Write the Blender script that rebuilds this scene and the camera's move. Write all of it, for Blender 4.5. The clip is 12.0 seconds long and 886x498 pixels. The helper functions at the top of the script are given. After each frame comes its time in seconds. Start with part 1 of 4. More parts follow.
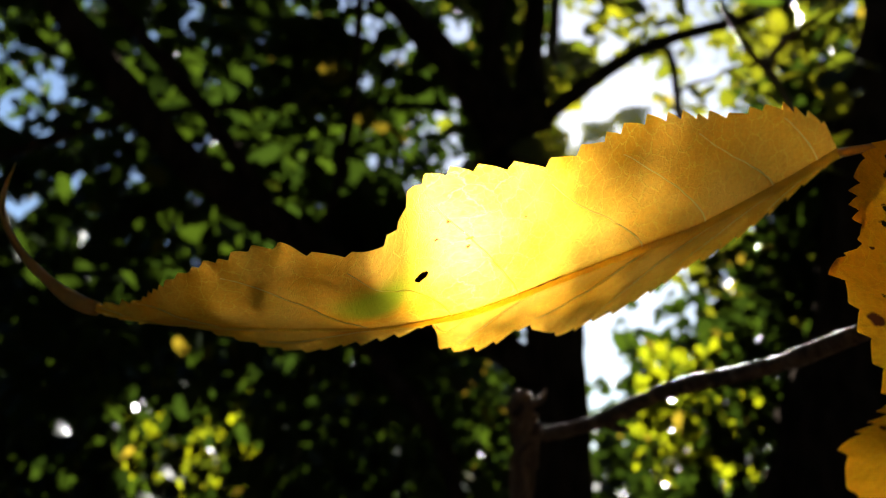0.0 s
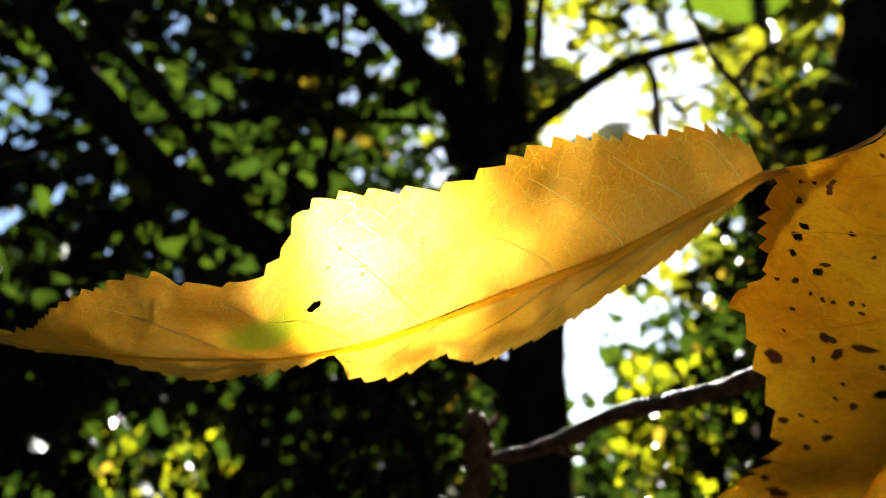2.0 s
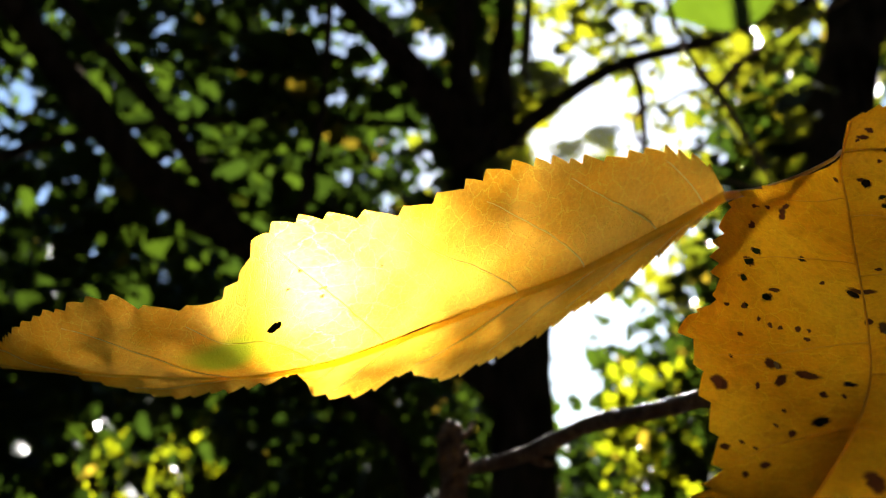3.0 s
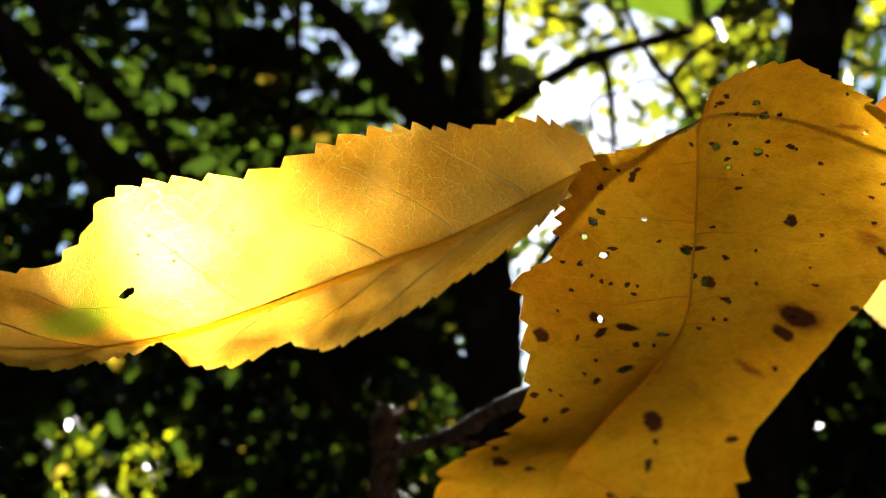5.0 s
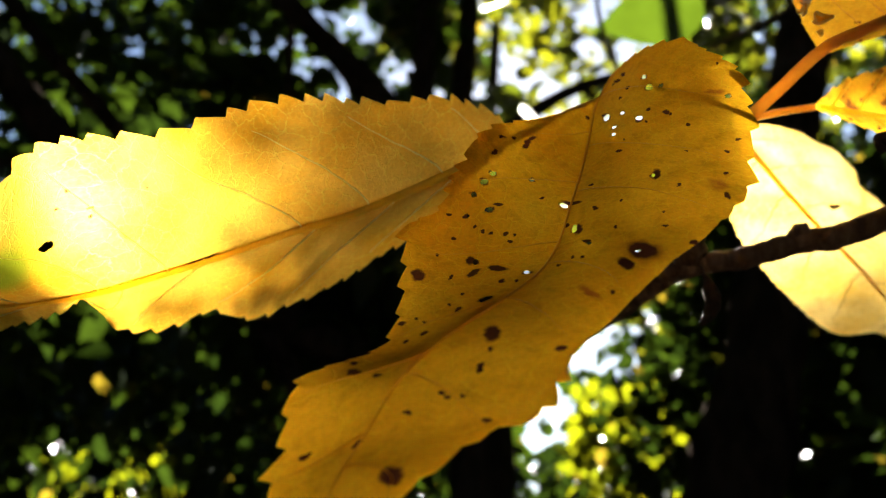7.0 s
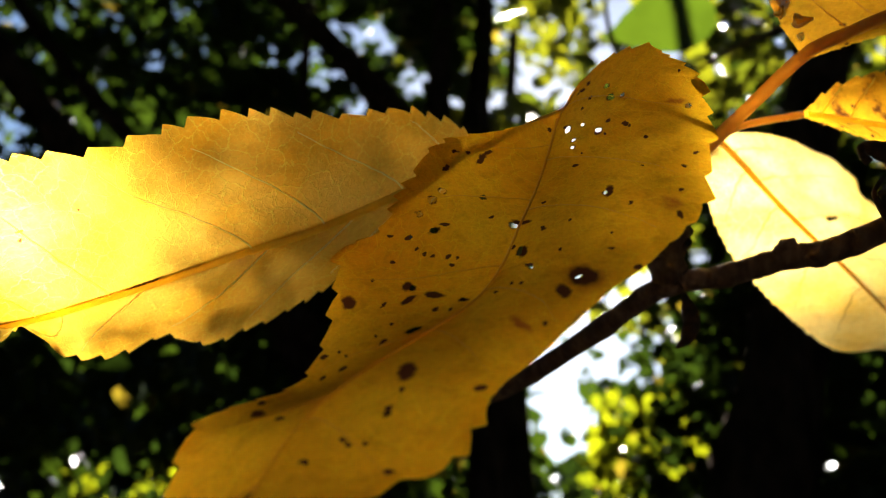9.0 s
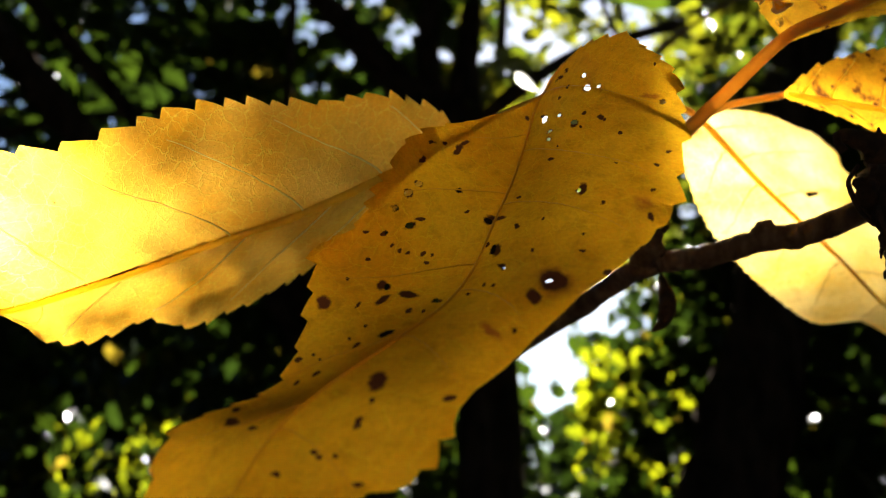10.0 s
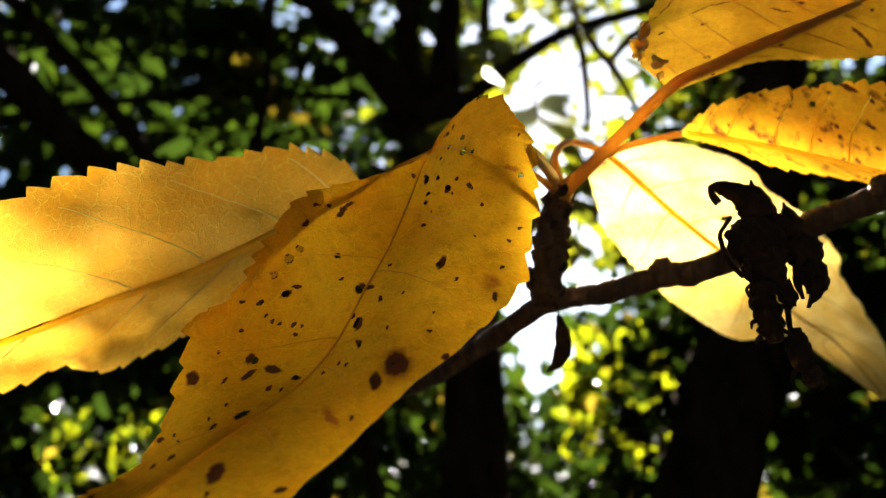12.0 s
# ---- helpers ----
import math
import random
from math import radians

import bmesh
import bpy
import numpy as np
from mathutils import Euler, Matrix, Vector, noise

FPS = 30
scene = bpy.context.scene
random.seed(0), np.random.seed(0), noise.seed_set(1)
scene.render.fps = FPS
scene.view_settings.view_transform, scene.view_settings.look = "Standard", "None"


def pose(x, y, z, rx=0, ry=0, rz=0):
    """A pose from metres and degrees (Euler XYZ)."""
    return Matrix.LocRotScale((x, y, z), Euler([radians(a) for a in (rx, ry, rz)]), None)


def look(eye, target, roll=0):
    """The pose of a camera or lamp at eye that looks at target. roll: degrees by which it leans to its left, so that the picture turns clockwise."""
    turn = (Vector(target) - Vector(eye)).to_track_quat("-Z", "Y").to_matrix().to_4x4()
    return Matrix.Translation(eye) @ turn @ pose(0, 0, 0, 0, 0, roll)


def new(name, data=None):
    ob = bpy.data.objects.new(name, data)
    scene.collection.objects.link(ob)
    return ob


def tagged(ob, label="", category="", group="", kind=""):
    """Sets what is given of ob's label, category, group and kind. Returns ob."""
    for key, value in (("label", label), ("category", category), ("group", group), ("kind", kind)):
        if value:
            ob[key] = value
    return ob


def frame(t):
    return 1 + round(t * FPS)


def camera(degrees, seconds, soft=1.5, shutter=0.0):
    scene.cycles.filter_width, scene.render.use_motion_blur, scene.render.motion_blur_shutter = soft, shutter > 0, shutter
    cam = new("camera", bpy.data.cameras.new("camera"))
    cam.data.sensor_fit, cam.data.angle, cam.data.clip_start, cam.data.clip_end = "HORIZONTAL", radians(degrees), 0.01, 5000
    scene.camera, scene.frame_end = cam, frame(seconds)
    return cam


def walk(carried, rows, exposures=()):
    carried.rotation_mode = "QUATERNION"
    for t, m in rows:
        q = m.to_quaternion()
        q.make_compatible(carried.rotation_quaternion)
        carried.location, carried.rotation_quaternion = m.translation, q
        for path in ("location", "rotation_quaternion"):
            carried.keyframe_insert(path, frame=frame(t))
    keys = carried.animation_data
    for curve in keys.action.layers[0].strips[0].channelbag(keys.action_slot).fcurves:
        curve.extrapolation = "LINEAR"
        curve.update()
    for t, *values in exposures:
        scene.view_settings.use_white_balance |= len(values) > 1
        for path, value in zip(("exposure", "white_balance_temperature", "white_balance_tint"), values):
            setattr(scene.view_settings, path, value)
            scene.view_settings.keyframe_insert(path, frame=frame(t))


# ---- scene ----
cam = camera(56.73, 12.0, soft=1.1)
PATH = [
    (0, (0.00372, 0.00008, 1.50154), (-0.0525, 1.8798, 2.1822), 2.01),
    (0.5, (0.00643, 0.00330, 1.50126), (-0.0506, 1.8809, 2.1877), 2.14),
    (1, (0.00989, 0.00460, 1.50273), (-0.0421, 1.8799, 2.1958), 2.09),
    (1.5, (0.01209, 0.00440, 1.50370), (-0.0306, 1.8754, 2.2092), 1.99),
    (2, (0.01459, 0.00438, 1.50528), (-0.0118, 1.8731, 2.2174), 1.83),
    (2.5, (0.01597, 0.00395, 1.50631), (0.0013, 1.8709, 2.2234), 1.76),
    (3, (0.01797, 0.00231, 1.50722), (0.0202, 1.8695, 2.2238), 1.74),
    (5, (0.03339, 0.00260, 1.50359), (0.0843, 1.8720, 2.2126), 0.70),
    (5.5, (0.04034, -0.00250, 1.50283), (0.1091, 1.8562, 2.2380), 0.27),
    (6, (0.04276, -0.00287, 1.49806), (0.1125, 1.8493, 2.2495), 0.61),
    (6.5, (0.04358, -0.00217, 1.49418), (0.1105, 1.8446, 2.2590), 0.92),
    (8.5, (0.05274, 0.00571, 1.49248), (0.0796, 1.8380, 2.2937), 1.39),
    (9, (0.05421, 0.00485, 1.49727), (0.0621, 1.8385, 2.2957), 1.23),
    (9.5, (0.05508, 0.00323, 1.49914), (0.0598, 1.8527, 2.2603), 1.10),
    (10, (0.05577, 0.00254, 1.50130), (0.0891, 1.8778, 2.1958), 0.78),
    (10.5, (0.05614, 0.00149, 1.50453), (0.0895, 1.8842, 2.1786), 0.65),
    (11, (0.05843, -0.00109, 1.50662), (0.0959, 1.8921, 2.1503), 0.36),
    (11.5, (0.06378, -0.00504, 1.50844), (0.1051, 1.8901, 2.1461), 0.10),
    (12, (0.06906, -0.00496, 1.50929), (0.1261, 1.8860, 2.1583), -0.42),
]
walk(cam, [(t, look(eye, target, roll)) for t, eye, target, roll in PATH],
     [(0.0, 3.31), (0.5, 3.74), (1.0, 3.91), (2.5, 3.9), (6.5, 3.8), (8.5, 3.35), (9.5, 3.49), (10.5, 3.67), (12.0, 3.88)])
# a phone lens: wide open, near focus
cam.data.dof.use_dof, cam.data.dof.focus_distance, cam.data.dof.aperture_fstop = True, 0.094, 31.0

# ---- light ----
SUN_AZ, SUN_EL = radians(9.0), radians(28.3)
SUN_WAY = Vector((math.sin(SUN_AZ) * math.cos(SUN_EL), math.cos(SUN_AZ) * math.cos(SUN_EL), math.sin(SUN_EL)))
world = bpy.data.worlds.new("autumn_sky")
scene.world = world
world.use_nodes = True
sky = world.node_tree.nodes.new("ShaderNodeTexSky")
sky.sky_type, sky.sun_disc = "NISHITA", False
sky.sun_elevation, sky.sun_rotation = SUN_EL, SUN_AZ
sky.air_density, sky.dust_density, sky.ozone_density = 1.0, 0.4, 2.6
world.node_tree.links.new(sky.outputs["Color"], world.node_tree.nodes["Background"].inputs["Color"])
world.node_tree.nodes["Background"].inputs["Strength"].default_value = 0.0172
sun = new("sun", bpy.data.lights.new("sun", "SUN"))
sun.data.energy, sun.data.angle, sun.data.color = 5.0, radians(0.53), (1.0, 0.96, 0.90)
sun.matrix_world = look(SUN_WAY * 30, (0, 0, 0))


# ---- the shapes of the leaves ----
def spline(ctrl, n):
    """A smooth curve of n points through the control points."""
    c = np.array(ctrl, float)
    c = np.vstack([2 * c[0] - c[1], c, 2 * c[-1] - c[-2]])
    u = np.linspace(0, len(c) - 3 - 1e-6, n)
    i, f = u.astype(int), (u % 1)[:, None]
    a, b, d, e = c[i], c[i + 1], c[i + 2], c[i + 3]
    return 0.5 * (2 * b + (d - a) * f + (2 * a - 5 * b + 4 * d - e) * f ** 2 + (3 * b - a - 3 * d + e) * f ** 3)


def arc(line):
    return np.concatenate([[0], np.cumsum(np.linalg.norm(np.diff(line, axis=0), axis=1))])


def saw_teeth(line, spacing, height, toward, rng):
    """The height of the serration along an edge, in millimetres, with uneven teeth that lean one way."""
    run = arc(line)
    at, heights, marks = 0.0, [], []
    while at < run[-1] + spacing:
        marks.append(at)
        heights.append(height * rng.uniform(0.55, 1.2))
        at += spacing * rng.uniform(0.72, 1.3)
    k = np.clip(np.searchsorted(marks, run, side="right") - 1, 0, len(marks) - 2)
    m = np.array(marks)
    f = np.clip((run - m[k]) / (m[k + 1] - m[k]), 0, 1)
    f = 1 - f if toward < 0 else f
    tooth = np.where(f < 0.84, (f / 0.84) ** 0.8, (1 - f) / 0.16) * np.array(heights)[k]
    ease = np.clip(run / 6, 0, 1) * np.clip((run[-1] - run) / 6, 0, 1)
    return (tooth - 0.4 * height) * ease


def leaf_sheet(mid, left, right, ns, nv, teeth, toward, bulge, seed, whole=(), tear=None, base_teeth=None, rippled=1.0, curled_teeth=0.0):
    """Points (ns, 2 nv + 1, 3) of a leaf blade in millimetres, and each one's run along and across the midrib."""
    rng = random.Random(seed)
    m = spline(mid, ns)
    along = arc(m)
    ahead = np.gradient(m, axis=0)
    ahead /= np.linalg.norm(ahead, axis=1)[:, None] + 1e-9
    grid, flat = np.zeros((ns, 2 * nv + 1, 3)), np.zeros((ns, 2 * nv + 1, 2))
    for side, edge in ((-1, left), (1, right)):
        e = spline(edge, ns)
        out = e - m
        if tear and side == tear[0]:
            out = out * (1 - np.interp(np.linspace(0, 1, ns), tear[1], tear[2]))[:, None]
        wide = np.linalg.norm(out, axis=1) + 1e-6
        rise = saw_teeth(e, teeth[0], teeth[1], toward, rng)
        tooth = np.clip(rise / wide, -0.25, 0.35)
        # teeth that bend up or down out of the blade where it lies flat
        rise = -side * curled_teeth * rise * np.abs(out[:, 1]) / wide
        for smooth_side, start, end in whole:
            if side == smooth_side:
                f = np.linspace(0, 1, ns)
                tooth *= 1 - 0.9 * np.clip((f - start) / 0.03, 0, 1) * np.clip((end - f) / 0.03, 0, 1)
        up = np.cross(ahead, out / wide[:, None])
        up /= np.linalg.norm(up, axis=1)[:, None] + 1e-9
        for k in range(nv + 1):
            v = k / nv
            reach = v * (1 + tooth * v ** 7)
            ripple = rippled * v * (0.030 * np.sin(along / 5.1 + 5.5 * v + seed) + 0.014 * np.sin(along / 2.3 - 7 * v + 2 * seed) + 0.008 * np.sin(along / 1.1 + 11 * v))
            lift = wide * (bulge[side > 0] * 4 * v * (1 - v) + ripple * np.clip(wide / 12, 0, 1))
            j = nv + side * k
            grid[:, j] = m + out * reach[:, None] + up * (side * lift)[:, None]
            grid[:, j, 2] += rise * v ** 7
            flat[:, j, 0], flat[:, j, 1] = along, side * wide * reach
    if base_teeth:
        # the base of the blade beside the stalk is toothed too
        side, count, height = base_teeth
        for k in range(nv + 1):
            j, f = nv + side * k, (count * (k / nv) ** 0.9) % 1.0
            rise = height * (f / 0.75 if f < 0.75 else (1 - f) / 0.25) * min(1.0, 5 * k / nv)
            for i in range(12):
                grid[i, j] -= ahead[2] * rise * (1 - i / 12) ** 1.5
    return grid, flat


FLAME_MID = [(-55.8, 124, 35.1), (-47.0, 122, 32.8), (-38.3, 120, 31.7), (-20.8, 115, 30.3), (-7.3, 110, 29.6), (2.1, 107.5, 30.6), (7.4, 107, 32.2), (16.8, 109, 36.8), (26.9, 109, 41.1), (35.1, 110, 44.7), (42.5, 111, 48.8), (50.3, 112, 53.5), (54.5, 112.8, 56.2), (57.8, 113.5, 58.4), (60.1, 114, 59.9)]
FLAME_UP = [(-56.3, 124, 35.5), (-45.8, 118, 34.8), (-33.7, 101, 33.5), (-17.8, 87.5, 32.8), (-6.3, 87, 32.9), (-1.8, 88.5, 41.7), (6.8, 87.3, 43.4), (14.4, 88.2, 45.2), (21.9, 90.8, 50.1), (30.1, 95, 54.9), (38.8, 102, 59.3), (47.7, 106, 63.2), (53.2, 109, 64.0), (57.0, 111, 63.6), (59.6, 113.4, 61.4)]
FLAME_LOW = [(-55.7, 124, 34.6), (-47.3, 123, 32.7), (-38.9, 123, 32.2), (-22.9, 124, 29.2), (-7.3, 115, 29.2), (0.8, 121, 29.3), (5.6, 121.5, 29.5), (13.3, 124, 34.0), (19.5, 127, 33.6), (27.7, 127, 37.5), (37.7, 126, 44.1), (47.9, 123, 50.3), (53.5, 119.5, 54.3), (57.8, 116.3, 57.6), (60.2, 115, 59.6)]
SPOT_MID = [(74.5, 102, 66.8), (71.8, 100, 61.7), (69.6, 98, 57.0), (67.5, 94, 49.4), (65.3, 90, 42.1), (62.7, 85, 34.9), (60.4, 81, 28.5), (57.5, 77, 23.4), (52.9, 72, 18.4), (47.8, 68, 13.6), (44.2, 66.5, 9.6), (41.5, 65.5, 4.6), (39.5, 63.5, 0.5), (38.2, 60, -5.1)]
SPOT_LEFT = [(73.9, 102, 66.3), (71.9, 100, 62.6), (69.4, 98, 58.0), (62.2, 96.0, 54.0), (53.2, 92.8, 49.6), (50.1, 91.0, 43.1), (44.1, 85.5, 32.4), (43.8, 83, 27.2), (43.5, 79.5, 20.8), (42.1, 75, 14.8), (35.2, 70, 10.1), (34.8, 67, 3.5), (34.4, 65, 0.2), (38.1, 60, -5.3)]
SPOT_RIGHT = [(79.5, 87, 61.2), (81.5, 79, 51.8), (81.8, 77, 46.4), (81.5, 75.5, 40.9), (80.3, 75, 36.5), (78.2, 72.6, 31.0), (73.4, 71, 25.9), (68.1, 69, 21.1), (62.5, 68, 15.9), (58.7, 66, 12.2), (55.8, 63.4, 6.8), (51.1, 63, 4.6), (47.6, 62, 2.0), (38.6, 60, -5.2)]
PALE_MID = [(101.5, 128, 73.9), (106.9, 133, 72.3), (116.2, 141, 68.3), (125.6, 149, 65.0), (139.6, 160, 59.8), (153.8, 172, 54.2), (166.7, 182, 50.6), (181.0, 190, 38.5)]
PALE_LEFT = [(101.2, 128, 73.6), (99.9, 132, 71.8), (105.1, 142, 63.9), (113.3, 152, 58.6), (125.7, 164, 53.7), (140.6, 176, 50.0), (157.1, 184, 52.1), (180.3, 190, 38.2)]
PALE_RIGHT = [(101.8, 128, 74.2), (117.7, 140, 81.4), (139.6, 158, 85.2), (156.5, 172, 81.6), (171.5, 184, 71.6), (180.8, 190, 57.5), (184.0, 191, 46.5), (181.6, 190, 38.8)]
RUST_MID = [(113.3, 119, 72.6), (119.9, 119, 71.7), (128.4, 118, 69.5), (135.6, 116, 66.5), (144.7, 115, 63.5), (153.2, 113, 60.0), (163.3, 108, 52.9)]
RUST_UP = [(113.1, 119, 72.8), (117.8, 115, 75.7), (125.1, 112, 77.0), (132.6, 110, 76.7), (140.6, 108, 76.1), (151.1, 106, 70.8), (163.0, 108, 53.2)]
RUST_LOW = [(113.2, 119, 72.3), (121.9, 122, 71.3), (129.8, 122, 68.0), (137.9, 121, 66.0), (146.1, 119, 63.3), (154.8, 117, 60.4), (163.2, 108, 52.5)]
CURL_MID = [(106.4, 102.5, 71.4), (111.7, 101, 73.6), (118.6, 100, 76.9), (126.3, 99, 79.9), (135.0, 98, 83.7), (146.7, 97, 89.0), (166.3, 96, 100.0)]
CURL_UP = [(105.9, 102, 71.6), (99.6, 94, 71.3), (99.9, 91, 75.3), (101.8, 88, 79.5), (108.5, 85, 85.6), (124.0, 84, 93.5), (166.0, 96, 100.6)]
CURL_LOW = [(107.0, 103, 71.4), (113.7, 103, 74.2), (122.0, 104, 77.5), (131.4, 105, 78.6), (142.1, 106, 79.8), (154.1, 105, 83.4), (166.1, 96, 99.5)]


# ---- materials ----
class Nodes:
    """A material's node tree with short ways to add and join nodes."""

    def __init__(self, name):
        self.mat = bpy.data.materials.new(name)
        self.mat.use_nodes = True
        self.tree = self.mat.node_tree
        self.tree.nodes.clear()
        self.out = self.tree.nodes.new("ShaderNodeOutputMaterial")

    def put(self, socket, value):
        if isinstance(value, bpy.types.NodeSocket):
            self.tree.links.new(value, socket)
        elif isinstance(value, (tuple, list)) and len(value) == 3 and socket.type == "RGBA":
            socket.default_value = (*value, 1)
        else:
            socket.default_value = value

    def add(self, kind, out=0, **inputs):
        n = self.tree.nodes.new("ShaderNode" + kind)
        for key, value in inputs.items():
            self.put(n.inputs[int(key[1:]) if key[0] == "i" and key[1:].isdigit() else key], value)
        return n.outputs[out]

    def math(self, op, a, b=0.0, c=0.0):
        n = self.tree.nodes.new("ShaderNodeMath")
        n.operation = op
        for i, v in enumerate((a, b, c)):
            self.put(n.inputs[i], v)
        return n.outputs[0]

    def vec(self, op, a, b=(0, 0, 0), out=0):
        n = self.tree.nodes.new("ShaderNodeVectorMath")
        n.operation = op
        self.put(n.inputs[0], a)
        self.put(n.inputs[1], b)
        return n.outputs[out]

    def mix(self, f, a, b):
        n = self.tree.nodes.new("ShaderNodeMix")
        n.data_type = "RGBA"
        for key, v in ((0, f), (6, a), (7, b)):
            self.put(n.inputs[key], v)
        return n.outputs[2]

    def ramp(self, v, lo, hi, a=0.0, b=1.0):
        n = self.tree.nodes.new("ShaderNodeMapRange")
        n.interpolation_type = "SMOOTHSTEP"
        for i, x in enumerate((v, lo, hi, a, b)):
            self.put(n.inputs[i], x)
        return n.outputs[0]

    def noise(self, vector, scale, detail=3.0, rough=0.5, out=0):
        return self.add("TexNoise", out, Vector=vector, Scale=scale, Detail=detail, Roughness=rough)

    def voronoi(self, vector, scale, feature="F1", out=0):
        n = self.tree.nodes.new("ShaderNodeTexVoronoi")
        n.feature = feature
        n.voronoi_dimensions = "2D"
        self.put(n.inputs["Vector"], vector)
        n.inputs["Scale"].default_value = scale
        return n.outputs[out]

    def bump(self, height, strength, distance):
        return self.add("Bump", Height=height, Strength=strength, Distance=distance)

    def done(self, shader):
        self.tree.links.new(shader, self.out.inputs["Surface"])
        return self.mat


def leaf_material(name, pale, deep, brown, spots=(), marks=(), speckle=0.0, pass_share=0.92, rot=0.0, green=None, net_share=0.35, blush=(), mottled=0.48, vein_tone=None):
    """A thin autumn leaf: light passes through it. Spots and marks are (along, across, half length, half width, turn) in millimetres."""
    n = Nodes(name)
    uv = n.add("UVMap")
    mm = n.vec("SCALE", uv)
    mm.node.inputs[3].default_value = 1.0
    wob = n.vec("SUBTRACT", n.noise(mm, 0.9, 3.0, 0.6, out=1), (0.5, 0.5, 0.5))
    wobbled = n.vec("MULTIPLY_ADD", wob, (1.0, 1.0, 0.0))
    n.put(wobbled.node.inputs[2], mm)
    broad = n.noise(mm, 0.06, 4.0, 0.6)
    fine = n.noise(mm, 1.6, 4.0, 0.65)
    color = n.mix(n.ramp(broad, 0.34, 0.68), pale, deep)
    color = n.mix(n.ramp(fine, 0.35, 0.75, 0.0, 0.36), color, tuple(0.7 * c for c in deep))
    mottle = n.noise(mm, 0.38, 4.0, 0.7)
    color = n.mix(n.ramp(mottle, 0.45, 0.75, 0.0, mottled), color, (0.62 * deep[0], 0.55 * deep[1], 0.5 * deep[2]))
    # the net of small veins, in two sizes
    far = n.vec("MULTIPLY_ADD", wob, (1.6, 1.6, 0.0))
    n.put(far.node.inputs[2], mm)
    net = n.voronoi(far, 0.36, "DISTANCE_TO_EDGE")
    small = n.voronoi(far, 1.1, "DISTANCE_TO_EDGE")
    line = n.math("MAXIMUM", n.ramp(net, 0.008, 0.04, 1.0, 0.0), n.ramp(small, 0.02, 0.10, 0.4, 0.0))
    bright = vein_tone or (min(1.0, 1.1 * pale[0]), min(1.0, 1.25 * pale[1]), min(1.0, 1.6 * pale[2]))
    color = n.mix(n.math("MULTIPLY", line, net_share), color, bright)
    if green:
        a, b, la, lb = green
        d = n.vec("MULTIPLY", n.vec("SUBTRACT", wobbled, (a, b, 0)), (1 / la, 1 / lb, 0))
        color = n.mix(n.ramp(n.vec("LENGTH", d, out=1), 0.35, 1.1, 0.85, 0.0), color, (0.30, 0.40, 0.012))
    # soft reddish patches
    for a, b, la, lb, turn in blush:
        r = n.add("VectorRotate", Vector=n.vec("SUBTRACT", wobbled, (a, b, 0)), Angle=-radians(turn))
        d = n.vec("LENGTH", n.vec("MULTIPLY", r, (1 / la, 1 / lb, 0)), out=1)
        soft = n.math("MULTIPLY", n.ramp(d, 0.3, 1.15, 0.9, 0.0), n.ramp(mottle, 0.3, 0.6, 0.35, 1.0))
        color = n.mix(soft, color, (0.50, 0.10, 0.012))
    stain = None
    for a, b, la, lb, turn in (*spots, *marks):
        d = n.vec("SUBTRACT", wobbled, (a, b, 0))
        r = n.add("VectorRotate", Vector=d, Angle=-radians(turn))
        far_off = n.vec("LENGTH", n.vec("MULTIPLY", r, (1 / la, 1 / lb, 0)), out=1)
        one = n.ramp(far_off, 0.55, 1.25, 1.0, 0.0)
        stain = one if stain is None else n.math("MAXIMUM", stain, one)
    if speckle:
        cell = n.voronoi(wobbled, 0.33, "F1")
        pick = n.voronoi(wobbled, 0.33, "F1", out=1)
        dot = n.math("MULTIPLY", n.ramp(cell, 0.10, 0.17, 1.0, 0.0), n.math("GREATER_THAN", n.add("SeparateColor", 0, Color=pick), 1 - speckle))
        stain = dot if stain is None else n.math("MAXIMUM", stain, dot)
    if rot:
        patch = n.ramp(n.noise(mm, 0.22, 5.0, 0.7), 0.72 - rot, 0.80 - rot * 0.6, 0.0, 0.8)
        stain = patch if stain is None else n.math("MAXIMUM", stain, patch)
    if stain is not None:
        halo = n.mix(0.5, deep, brown)
        color = n.mix(n.ramp(stain, 0.0, 0.5), color, halo)
        color = n.mix(n.ramp(stain, 0.35, 0.9), color, brown)
    relief = n.math("ADD", n.math("MULTIPLY", line, 0.4), n.math("MULTIPLY", fine, 0.4))
    normal = n.bump(relief, 0.5, 0.0004)
    front = n.add("BsdfDiffuse", Color=color, Roughness=0.8, Normal=normal)
    back = n.add("BsdfTranslucent", Color=color, Normal=normal)
    share = n.add("MixShader", i0=pass_share, i1=front, i2=back)
    gloss = n.add("BsdfGlossy", Color=(1, 1, 1), Roughness=0.42, Normal=normal)
    return n.done(n.add("MixShader", i0=0.018, i1=share, i2=gloss))


def rib_material(name, color, tone, pass_share=0.25):
    n = Nodes(name)
    at = n.add("TexCoord", 3)
    c = n.mix(n.noise(at, 900.0, 4.0), color, tone)
    normal = n.bump(n.noise(at, 2500.0, 2.0), 0.3, 0.0002)
    share = n.add("MixShader", i0=pass_share, i1=n.add("BsdfDiffuse", Color=c, Normal=normal), i2=n.add("BsdfTranslucent", Color=c, Normal=normal))
    gloss = n.add("BsdfGlossy", Color=(1, 1, 1), Roughness=0.35, Normal=normal)
    return n.done(n.add("MixShader", i0=n.math("MULTIPLY", n.add("Fresnel", IOR=1.42), 0.7), i1=share, i2=gloss))


